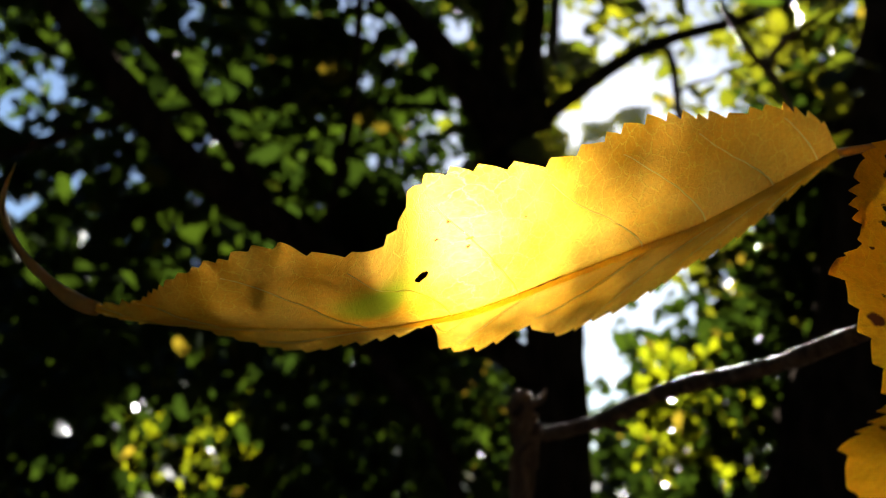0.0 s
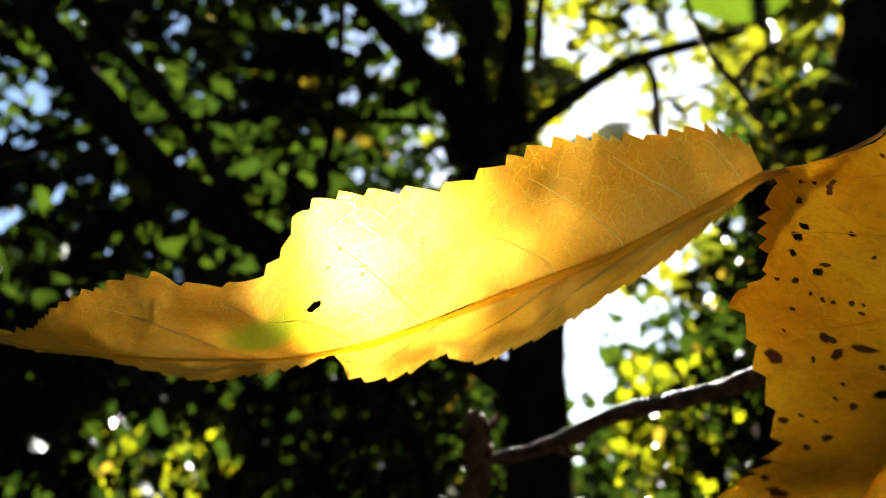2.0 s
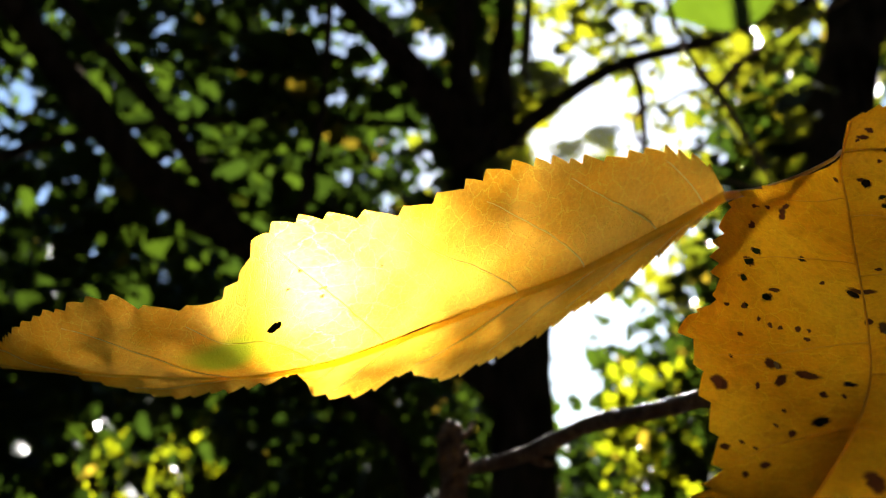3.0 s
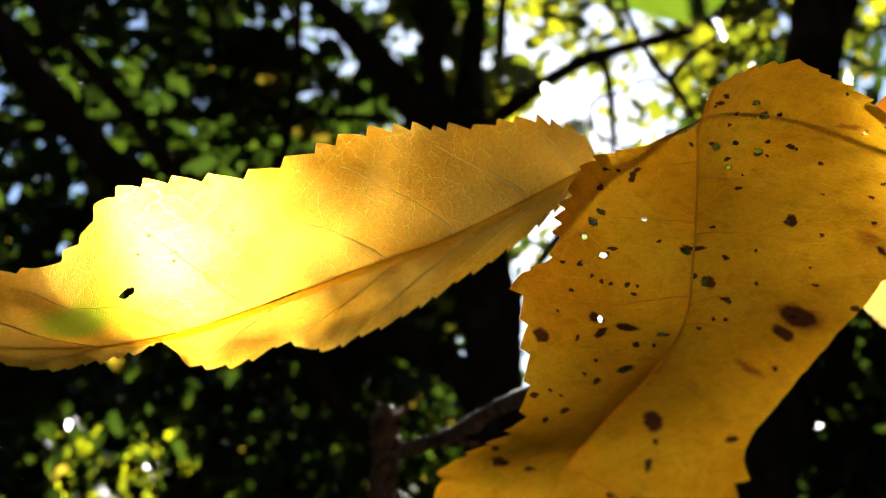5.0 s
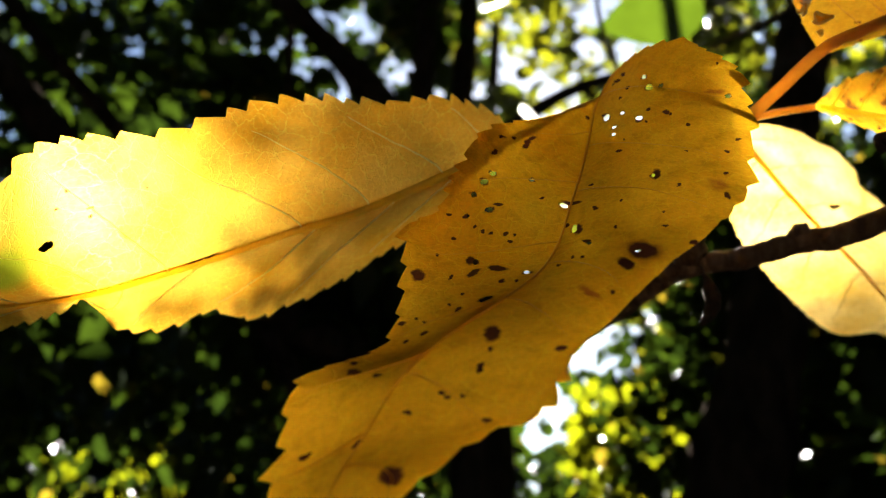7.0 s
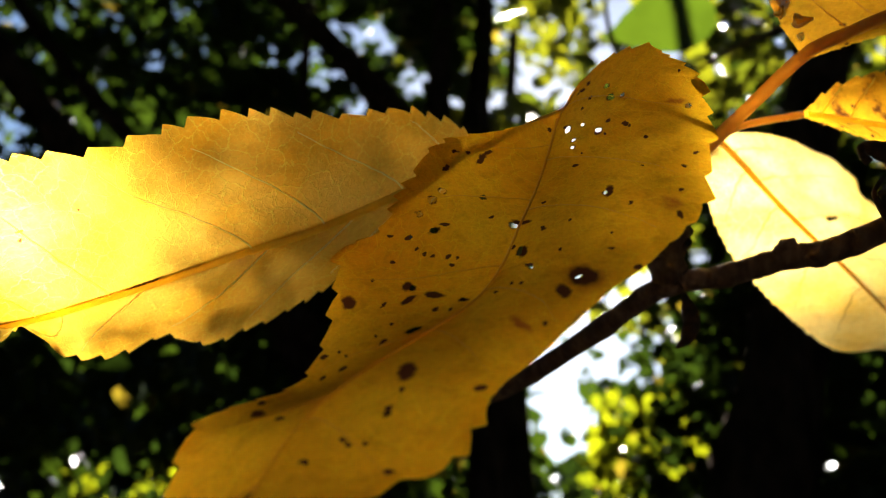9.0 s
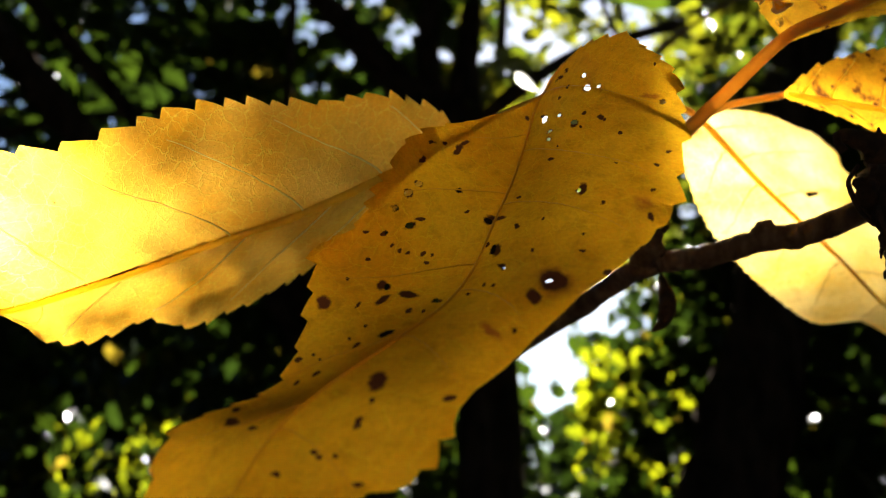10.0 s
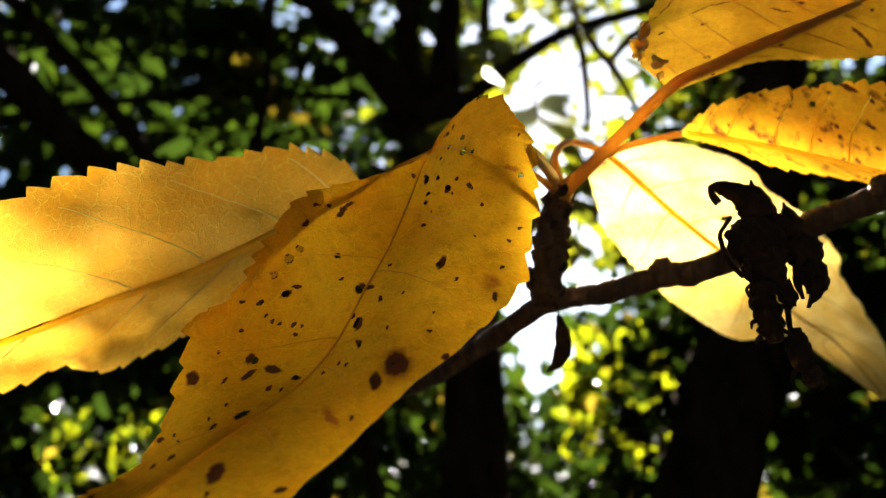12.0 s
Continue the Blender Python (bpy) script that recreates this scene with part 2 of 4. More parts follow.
def bark_material(name, dark, light, scale, rough=0.85, shine=0.1):
    n = Nodes(name)
    at = n.add("TexCoord", 3)
    stretched = n.vec("MULTIPLY", at, (1, 1, 0.35))
    grain = n.noise(stretched, scale, 6.0, 0.65)
    cracks = n.voronoi(stretched, scale * 0.6, "DISTANCE_TO_EDGE")
    lichen = n.ramp(n.noise(at, scale * 0.22, 4.0, 0.7), 0.58, 0.7, 0.0, 0.7)
    c = n.mix(n.ramp(grain, 0.3, 0.75), dark, light)
    c = n.mix(lichen, c, tuple(1.3 * v + 0.004 for v in light))
    height = n.math("ADD", grain, n.math("MULTIPLY", n.ramp(cracks, 0.0, 0.2), 0.7))
    p = n.tree.nodes.new("ShaderNodeBsdfPrincipled")
    n.put(p.inputs["Base Color"], c)
    n.put(p.inputs["Roughness"], n.ramp(grain, 0.2, 0.8, rough - 0.25, rough))
    p.inputs["Specular IOR Level"].default_value = shine
    n.put(p.inputs["Normal"], n.bump(height, 0.8, 0.4 / scale))
    return n.done(p.outputs[0])


def foliage_material(name, lit, deep, pass_share=0.5, sheen=0.06):
    """Green leaves of the crowns: every leaf with a tone of its own."""
    n = Nodes(name)
    geo = n.tree.nodes.new("ShaderNodeNewGeometry")
    rnd = geo.outputs["Random Per Island"]
    at = n.add("TexCoord", 3)
    tone = n.mix(rnd, deep, lit)
    tone = n.mix(n.ramp(rnd, 0.975, 0.98, 0.0, 1.0), tone, (0.20, 0.14, 0.01))
    tone = n.mix(n.ramp(n.noise(at, 60.0, 3.0), 0.4, 0.7, 0.0, 0.4), tone, tuple(0.55 * v for v in deep))
    front = n.add("BsdfDiffuse", Color=n.mix(0.75, tone, (0.02, 0.03, 0.01)))
    back = n.add("BsdfTranslucent", Color=tone)
    share = n.add("MixShader", i0=pass_share, i1=front, i2=back)
    gloss = n.add("BsdfGlossy", Color=(1, 1, 1), Roughness=0.3)
    return n.done(n.add("MixShader", i0=sheen, i1=share, i2=gloss))


def plain_material(name, a, b, scale, rough=0.8, bump=0.5):
    n = Nodes(name)
    at = n.add("TexCoord", 3)
    grain = n.noise(at, scale, 6.0, 0.65)
    p = n.tree.nodes.new("ShaderNodeBsdfPrincipled")
    n.put(p.inputs["Base Color"], n.mix(n.ramp(grain, 0.3, 0.7), a, b))
    p.inputs["Roughness"].default_value = rough
    n.put(p.inputs["Normal"], n.bump(grain, bump, 0.6 / scale))
    return n.done(p.outputs[0])


# spots as (along, across, half length, half width, turn), millimetres on the blade
FLAME_MARKS = [(61.2, -14.6, 0.22, 0.2, 0), (63.7, -13.0, 0.18, 0.26, 20), (63.9, -14.0, 0.2, 0.16, 0), (62.7, -16.5, 0.2, 0.2, 0),
               (70.5, -15.5, 0.22, 0.26, 0), (75.0, -1.0, 2.8, 0.38, -4), (58.2, -11.0, 1.15, 0.75, 10)]
SPOT_BLOTS = [(26.9, -8.2, 1.34, 0.46, -8), (25.3, -7.8, 0.86, 0.31, -32), (56.0, -12.6, 1.2, 0.77, 22), (50.1, -8.7, 1.0, 0.53, 15), (51.3, -5.2, 1.3, 0.64, 77), (52.8, -7.3, 1.15, 0.43, -8), (50.3, 10.6, 2.25, 1.42, 40), (53.0, 9.6, 1.7, 0.63, 34), (38.7, 18.4, 0.97, 0.33, 9), (33.8, 10.9, 1.45, 0.53, -4), (18.0, 9.4, 0.97, 0.74, -29), (17.0, 13.9, 0.71, 0.49, -22), (37.3, 0.1, 1.49, 0.51, 79), (68.8, 3.6, 1.82, 0.68, 34), (73.2, 5.5, 0.59, 0.33, 32), (73.8, -6.1, 1.04, 0.3, 63), (74.5, -3.1, 0.55, 0.25, 60), (43.9, 2.1, 1.2, 0.6, 10)]
SPOT_FLECKS = [(31.7, -12.0, 0.89, 0.31, -2), (28.0, -11.6, 0.54, 0.27, -61), (27.1, -10.1, 0.35, 0.28, -34), (54.6, -9.2, 0.65, 0.26, 9), (36.7, 13.4, 0.31, 0.26, -61), (15.8, 11.2, 0.54, 0.39, -36), (15.0, 2.7, 0.6, 0.46, 44), (40.1, 3.8, 0.63, 0.29, 32), (47.2, 3.8, 0.77, 0.32, 51), (45.7, -5.5, 0.3, 0.27, 10), (44.5, -6.3, 0.41, 0.33, 9), (44.5, -5.3, 0.26, 0.22, 31), (44.7, -8.1, 0.35, 0.22, 83), (44.6, -9.1, 0.24, 0.22, 70), (44.2, -10.3, 0.24, 0.22, 72), (46.3, -11.9, 0.41, 0.22, 38), (43.8, -13.7, 0.29, 0.22, -21), (43.3, -11.8, 0.39, 0.22, -27), (50.6, -12.4, 0.4, 0.22, 13)]
SPOT_DOTS = [(58.2, -6.2, 0.43, 0.24, 32), (54.8, -1.7, 0.47, 0.22, 27), (54.6, -3.4, 0.61, 0.33, 39), (37.4, -4.0, 0.56, 0.27, -43), (40.6, -9.0, 0.71, 0.22, -71), (50.4, 3.1, 0.53, 0.27, 29), (50.7, 4.2, 0.39, 0.24, 26), (51.9, 1.9, 0.44, 0.22, 27), (45.0, 6.8, 0.48, 0.22, 7), (39.4, 6.9, 0.4, 0.23, -29), (42.1, 11.8, 0.3, 0.22, -11), (44.9, 12.0, 0.27, 0.22, 10), (57.9, 9.5, 0.34, 0.28, 17), (71.2, 4.9, 0.39, 0.25, 47), (72.6, -7.8, 0.41, 0.23, 77), (65.4, -9.8, 0.56, 0.43, 33), (61.8, -4.8, 0.56, 0.4, 3), (60.8, -6.5, 0.35, 0.22, 34), (66.9, -5.8, 0.53, 0.52, 14)]
SPOT_SPECKS = [(68.5, -7.0, 0.47, 0.32, 60), (64.1, -8.6, 0.42, 0.22, 57), (64.8, -7.3, 0.34, 0.23, 57), (76.6, 4.9, 0.32, 0.24, 88), (5.5, 3.1, 1.17, 0.45, 62), (4.3, 4.1, 1.19, 0.4, 48), (11.4, 6.0, 0.41, 0.34, 89), (18.9, 10.4, 0.33, 0.26, -4), (22.6, 6.7, 0.29, 0.22, 1), (25.5, 5.8, 0.59, 0.4, 77), (6.0, 22.9, 0.36, 0.22, 1), (27.7, 19.7, 0.32, 0.28, -9), (25.1, 21.6, 0.47, 0.23, -42), (33.2, 18.7, 0.48, 0.24, -28), (27.9, 14.9, 0.31, 0.22, -16), (17.5, 14.4, 0.46, 0.24, -22), (86.5, 4.7, 1.23, 0.81, 43), (78.7, 2.5, 0.53, 0.31, 71), (76.2, 5.8, 0.25, 0.22, 59), (76.3, 4.3, 0.35, 0.23, -81)]
SPOT_BLUSH = [(36.34, 17.51, 1.96, 1.28, -10), (58.63, 7.61, 2.14, 0.54, 53), (12.02, 22.18, 2.01, 0.69, 85), (50.29, 10.64, 3.22, 2.04, 40)]
YELLOW, AMBER, BROWN = (0.97, 0.525, 0.058), (0.93, 0.40, 0.011), (0.10, 0.024, 0.009)
SPOT_HOLES, FOLD_HOLES = [(15.78, 3.36, 1.09, 0.69, 10), (15.61, 6.52, 0.51, 0.43, -2), (17.75, 9.41, 0.81, 0.58, -48), (18.93, 4.88, 0.51, 0.35, -74), (20.82, 4.84, 0.51, 0.35, 2), (10.1, 11.7, 0.88, 0.75, -16), (7.34, 10.23, 0.68, 0.49, 49), (9.97, 13.84, 0.44, 0.34, -38), (36.27, -11.47, 0.65, 0.49, -67), (38.23, -12.25, 0.71, 0.55, -38), (34.01, -5.97, 0.66, 0.32, -9), (40.58, -12.47, 0.5, 0.3, -64), (41.68, -9.74, 0.61, 0.4, -58), (43.14, -11.64, 0.22, 0.2, 13), (37.98, -0.82, 0.73, 0.61, 50), (47.63, 4.24, 0.48, 0.2, 38)], [(50.3, -8.06, 0.77, 0.34, 17), (52.54, -1.51, 0.65, 0.36, 56), (59.39, -2.89, 0.89, 0.77, -22), (34.01, 10.49, 0.6, 0.27, -1), (13.18, 23.73, 0.59, 0.34, -40), (73.41, 5.67, 0.2, 0.2, 46), (50.4, 10.22, 0.4, 0.31, -72), (43.6, 1.6, 1.0, 0.45, 10)]


def cracks(points, half):
    """Marks along a broken line of a thin dark crack."""
    return [((a + c) / 2, (b + d) / 2, math.hypot(c - a, d - b) / 2 + half, half, math.degrees(math.atan2(d - b, c - a))) for (a, b), (c, d) in zip(points, points[1:])]


CURL_CRACKS = [*cracks([(24, -23.5), (22.6, -22.2), (19.8, -20.6), (17.8, -19.9), (15.4, -19.6), (13.2, -20)], 0.2), *cracks([(29, -12.3), (27.7, -11.7), (25.3, -10.2), (22.2, -11.5), (19.3, -12.4), (16, -12.6)], 0.17),
               *cracks([(29.3, 4.2), (30.2, 6.5), (30.6, 8.8)], 0.4), (11.2, -13.4, 0.5, 0.35, 20), (24, -5, 1.6, 0.25, 70)]
RUST_MARKS = [(22.8, -9.0, 0.4, 0.55, 0), (19.2, -7.9, 0.3, 0.35, 0), (29.4, -13.4, 1.9, 0.5, 10), (32.4, -7.5, 0.9, 0.4, 20), (36, -4, 1.6, 0.5, 0), (26, -6.5, 0.4, 0.3, 30)]
SPOT_HOLES, FOLD_HOLES = [[(x, y, 0.82 * p, 0.82 * q, turn) for x, y, p, q, turn in holes] for holes in (SPOT_HOLES, FOLD_HOLES)]
HOLE_RIMS = [(x, y, p + 0.16, q + 0.16, turn) for x, y, p, q, turn in SPOT_HOLES + FOLD_HOLES]
MAT_FLAME = leaf_material("yellow_leaf", YELLOW, AMBER, (0.10, 0.035, 0.01), marks=FLAME_MARKS, green=(50.6, -12.0, 8.5, 6.5), net_share=0.55, vein_tone=(1.0, 0.72, 0.09), mottled=0.36)
# mottled is high: the leaf's own mottling plus wrinkle shading put into colour
MAT_SPOT = leaf_material("spotted_leaf", (0.98, 0.51, 0.012), (0.92, 0.385, 0.005), BROWN, spots=SPOT_BLOTS, marks=SPOT_FLECKS + SPOT_DOTS + SPOT_SPECKS + HOLE_RIMS, speckle=0.05, net_share=0.42, blush=SPOT_BLUSH, mottled=0.55)
MAT_PALE = leaf_material("pale_leaf", (0.95, 0.69, 0.21), (0.92, 0.55, 0.07), (0.12, 0.04, 0.015), pass_share=0.7)
MAT_RUST = leaf_material("rust_leaf", (0.87, 0.46, 0.016), (0.68, 0.30, 0.011), (0.10, 0.025, 0.008), marks=RUST_MARKS, speckle=0.4, rot=0.205)
MAT_CURL = leaf_material("curled_leaf", (0.82, 0.45, 0.018), (0.64, 0.30, 0.012), (0.12, 0.035, 0.010), marks=CURL_CRACKS, speckle=0.12, rot=0.06)
MAT_RIB = rib_material("leaf_rib", (0.97, 0.74, 0.14), (0.90, 0.60, 0.08), 0.88)
MAT_VEIN = rib_material("leaf_vein", (0.98, 0.80, 0.26), (0.95, 0.70, 0.16), 0.92)
MAT_DARKVEIN = rib_material("withered_vein", (0.66, 0.30, 0.03), (0.50, 0.20, 0.02), 0.8)
MAT_PETIOLE = rib_material("petiole", (0.82, 0.50, 0.11), (0.70, 0.36, 0.07), 0.52)
MAT_CRISP = rib_material("crisp_edge", (0.95, 0.72, 0.20), (0.85, 0.50, 0.07), 0.9)
MAT_TIP = rib_material("dry_tip", (0.85, 0.55, 0.16), (0.62, 0.34, 0.07), 0.5)
MAT_AMBERVEIN = rib_material("amber_vein", (1.0, 0.90, 0.55), (0.98, 0.82, 0.40), 0.95)
MAT_GOLDRIB = rib_material("golden_rib", (0.62, 0.34, 0.03), (0.50, 0.24, 0.02), 0.6)
MAT_REDRIB = rib_material("red_rib", (0.86, 0.42, 0.02), (0.78, 0.33, 0.015), 0.9)
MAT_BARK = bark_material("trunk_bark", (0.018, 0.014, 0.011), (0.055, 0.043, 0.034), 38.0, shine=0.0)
MAT_TWIG = bark_material("twig_bark", (0.085, 0.052, 0.036), (0.25, 0.165, 0.115), 420.0, 0.7)
MAT_DRY = plain_material("dry_scale", (0.020, 0.010, 0.006), (0.07, 0.032, 0.016), 700.0)
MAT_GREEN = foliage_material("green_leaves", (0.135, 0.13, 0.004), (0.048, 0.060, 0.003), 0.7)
# green_leaves copied darker: deep shade is put into the leaf colour
MAT_SHADETONED = foliage_material("shade_toned_leaves", (0.024, 0.040, 0.0022), (0.010, 0.019, 0.002), 0.5, 0.012)
# brighter copy of green_leaves for two shrubs: sunlight is put into the colour
MAT_SUNTONED = foliage_material("sun_toned_leaves", (0.18, 0.185, 0.0025), (0.052, 0.066, 0.002), 0.8, 0.03)
# near-black tone of the added backing sheet, in place of deep shade
MAT_DARK_BACKING = plain_material("dark_backing", (0.012, 0.016, 0.008), (0.035, 0.04, 0.018), 3.0)
MAT_FRESH = foliage_material("fresh_leaf", (0.034, 0.054, 0.003), (0.027, 0.045, 0.002), 0.65)
MAT_DASH = rib_material("white_dash", (0.95, 0.93, 0.85), (0.85, 0.82, 0.72), 0.8)
MAT_GROUND = plain_material("forest_floor", (0.05, 0.035, 0.02), (0.14, 0.10, 0.05), 6.0)


# ---- building helpers ----
def mm(p):
    """Millimetres, with the height over the lens's first height of 1.5 m, to metres."""
    return Vector((p[0] / 1000, p[1] / 1000, 1.5 + p[2] / 1000))


def empty(name, at):
    ob = new(name)
    ob.location = at
    ob.empty_display_size = 0.01
    return ob


def mesh_object(name, verts, faces, material, parent=None, label="", smooth=True):
    """One mesh object; the points are in world metres and are set off from the parent's place."""
    origin = np.zeros(3)
    top = parent
    while top:
        origin = origin + np.array(top.location)
        top = top.parent
    me = bpy.data.meshes.new(name)
    me.from_pydata((np.asarray(verts, float) - origin).tolist(), [], faces if isinstance(faces, list) else faces.tolist())
    me.materials.append(material)
    if smooth:
        me.polygons.foreach_set("use_smooth", np.ones(len(me.polygons), bool))
    me.update()
    ob = new(name, me)
    ob.parent = parent
    return tagged(ob, label) if label else ob




def tube(line, radii, sides=10, rough=0.0, seed=0, lumps=0.0):
    """Points and faces of a closed, tapering, slightly uneven tube along a line (metres)."""
    p = np.asarray(line, float)
    n = len(p)
    r = np.interp(np.linspace(0, 1, n), np.linspace(0, 1, len(radii)), radii)
    ahead = np.gradient(p, axis=0)
    ahead /= np.linalg.norm(ahead, axis=1)[:, None] + 1e-12
    side = np.cross(ahead[0], (0.31, 0.2, 0.93))
    verts = []
    rng = np.random.RandomState(seed)
    wob = rng.rand(4) * 6.28
    for i in range(n):
        side = side - ahead[i] * (side @ ahead[i])
        side = side / (np.linalg.norm(side) + 1e-12)
        up = np.cross(ahead[i], side)
        for k in range(sides):
            a = 2 * math.pi * k / sides
            f = 1 + rough * (math.sin(3 * a + i * 0.37 + wob[0]) * 0.4 + math.sin(2 * a - i * 0.83 + wob[1]) * 0.4 + rng.uniform(-0.5, 0.5))
            f += lumps * max(0.0, math.sin(i * 0.55 + wob[2])) ** 6
            verts.append(p[i] + r[i] * f * (math.cos(a) * side + math.sin(a) * up))
    faces = [(i * sides + k, i * sides + (k + 1) % sides, (i + 1) * sides + (k + 1) % sides, (i + 1) * sides + k) for i in range(n - 1) for k in range(sides)]
    faces.append(tuple(range(sides))[::-1])
    faces.append(tuple((n - 1) * sides + k for k in range(sides)))
    return verts, faces


def ribbed(line, radii):
    """Points and faces of a raised rib on a sheet: an arched strip that faces the front (metres)."""
    p = np.asarray(line, float)
    n = len(p)
    r = np.interp(np.linspace(0, 1, n), np.linspace(0, 1, len(radii)), radii)
    ahead = np.gradient(p, axis=0)
    ahead /= np.linalg.norm(ahead, axis=1)[:, None] + 1e-12
    side = np.cross(ahead, (0, -1, 0))
    side /= np.linalg.norm(side, axis=1)[:, None] + 1e-12
    out = np.cross(side, ahead)
    angles = np.linspace(-math.pi / 2, math.pi / 2, 7)
    verts = np.concatenate([(p[i] + r[i] * (np.sin(angles)[:, None] * side[i] + 0.7 * np.cos(angles)[:, None] * out[i])) for i in range(n)])
    faces = [(i * 7 + k, i * 7 + k + 1, (i + 1) * 7 + k + 1, (i + 1) * 7 + k) for i in range(n - 1) for k in range(6)]
    return verts, faces


def tube_part(name, ctrl, radii, material, parent, label="", n=24, sides=10, rough=0.05, seed=0, lumps=0.0):
    line = np.array([mm(p) for p in spline(ctrl, n)])
    v, f = tube(line, [r / 1000 for r in radii], sides, rough, seed, lumps)
    return mesh_object(name, v, f, material, parent, label)


def lump(name, at, radii, turn, rough, seed, material, parent, label="", n=14, spikes=0.0):
    """A rounded, uneven lump (millimetres)."""
    verts, rng = [], random.Random(seed)
    m = Euler([radians(x) for x in turn]).to_matrix()
    off = Vector((seed * 3.1, seed * 1.7, 0.4))
    for i in range(n + 1):
        for k in range(n):
            th, ph = math.pi * i / n, 2 * math.pi * k / n
            d = Vector((math.sin(th) * math.cos(ph), math.sin(th) * math.sin(ph), math.cos(th)))
            f = 1 + rough * 2 * noise.noise(d * 1.6 + off) + rough * noise.noise(d * 4 + off) + spikes * max(0.0, noise.noise(d * 5 + off * 2)) + rng.uniform(-0.2, 0.2) * rough
            verts.append(mm(Vector(at) + m @ Vector((d.x * radii[0] * f, d.y * radii[1] * f, d.z * radii[2] * f))))
    faces = [(i * n + k, i * n + (k + 1) % n, (i + 1) * n + (k + 1) % n, (i + 1) * n + k) for i in range(n) for k in range(n)]
    return mesh_object(name, verts, faces, material, parent, label)


def leaf(name, label, curves, material, teeth, toward, bulge, seed, rib=(0.5, 0.1), petiole=None, holes=(), veins=7, ns=340, nv=30, rib_material_=None, vein_lean=12.0, vein_width=1.0, vein_material=None, whole=(), tear=None, base_teeth=None, rippled=1.0, curled_teeth=0.0):
    """A leaf with blade, midrib, side veins and petiole. Curves are the midrib and the two edges, in millimetres."""
    mid, left, right = curves
    grid, flat = leaf_sheet(mid, left, right, ns, nv, teeth, toward, bulge, seed, whole, tear, base_teeth, rippled, curled_teeth)
    base = mid[-1] if toward < 0 else mid[0]
    thing = empty(name, mm(base))
    tagged(thing, label, "leaf", "yellow leaves on the branch")
    cols = 2 * nv + 1
    pts, uv = grid.reshape(-1, 3).copy(), flat.reshape(-1, 2)
    gone = np.zeros(len(pts), bool)
    rng = random.Random(seed)
    for a, b, la, lb, turn in holes:
        d = uv - (a, b)
        c, w = math.cos(radians(turn)), math.sin(radians(turn))
        d = np.stack([(d[:, 0] * c + d[:, 1] * w) / la, (d[:, 1] * c - d[:, 0] * w) / lb], 1)
        ang, far = np.arctan2(d[:, 1], d[:, 0]), np.hypot(d[:, 0], d[:, 1])
        lobes = 1 + 0.14 * np.sin(2 * ang + rng.uniform(0, 6)) + 0.10 * np.sin(5 * ang + rng.uniform(0, 6))
        inner = far < lobes * 0.72
        ring = (~inner) & (far < lobes + 0.12 / lb)
        centre = pts[far.argmin()].copy()
        gone |= inner
        pts[ring] = centre + (pts[ring] - centre) * (lobes[ring] / far[ring])[:, None]
    i, j = np.meshgrid(np.arange(ns - 1), np.arange(cols - 1), indexing="ij")
    a = (i * cols + j).ravel()
    quads = np.stack([a, a + 1, a + cols + 1, a + cols], 1)
    quads = quads[~gone[quads].any(1)]
    used = np.unique(quads)
    renumber = np.zeros(len(pts), int)
    renumber[used] = np.arange(len(used))
    quads, pts, uv = renumber[quads], pts[used], uv[used]
    world_pts = pts / 1000 + np.array([0, 0, 1.5])
    blade = mesh_object("blade", world_pts, quads, material, thing)
    layer = blade.data.uv_layers.new(name="blade_mm")
    index = np.zeros(len(blade.data.loops), np.int32)
    blade.data.loops.foreach_get("vertex_index", index)
    layer.data.foreach_set("uv", uv[index].astype(np.float32).ravel())
    # the midrib stands out of the underside
    ribs = rib_material_ or MAT_RIB
    line = grid[4:-1, nv][::3]
    toward_eye = np.array([0, -0.25, 0])
    radii = rib if toward > 0 else rib[::-1]
    v, f = ribbed((line + toward_eye) / 1000 + np.array([0, 0, 1.5]), [x / 1000 for x in radii])
    mesh_object("midrib", v, f, ribs, thing, "raised midrib of the leaf")
    count = 0
    for side in (-1, 1):
        for k in range(veins):
            s0 = (k + 0.75 + 0.12 * side + rng.uniform(-0.15, 0.15)) / (veins + 0.8)
            start = int(s0 * (ns - 1))
            path = []
            for q in np.linspace(0.0, 0.86, 16):
                at = start + int(toward * (ns * vein_lean / 100) * q ** 1.5)
                col = nv + side * int(round(q * nv))
                if 0 <= at < ns:
                    path.append(grid[at, col] + toward_eye * 0.3)
            if len(path) < 6 or np.linalg.norm(path[-1] - path[0]) < 4:
                continue
            v, f = ribbed(np.array([mm(p) for p in spline(path, 24)]), [x * vein_width for x in (0.00024, 0.00018, 0.00007)])
            mesh_object("vein", v, f, vein_material or (MAT_VEIN if ribs is MAT_RIB else ribs), thing)
            count += 1
    if petiole:
        tube_part("petiole", petiole[0], petiole[1], petiole[2], thing, petiole[3], 26, 10, 0.06, seed)
    return thing, grid, flat


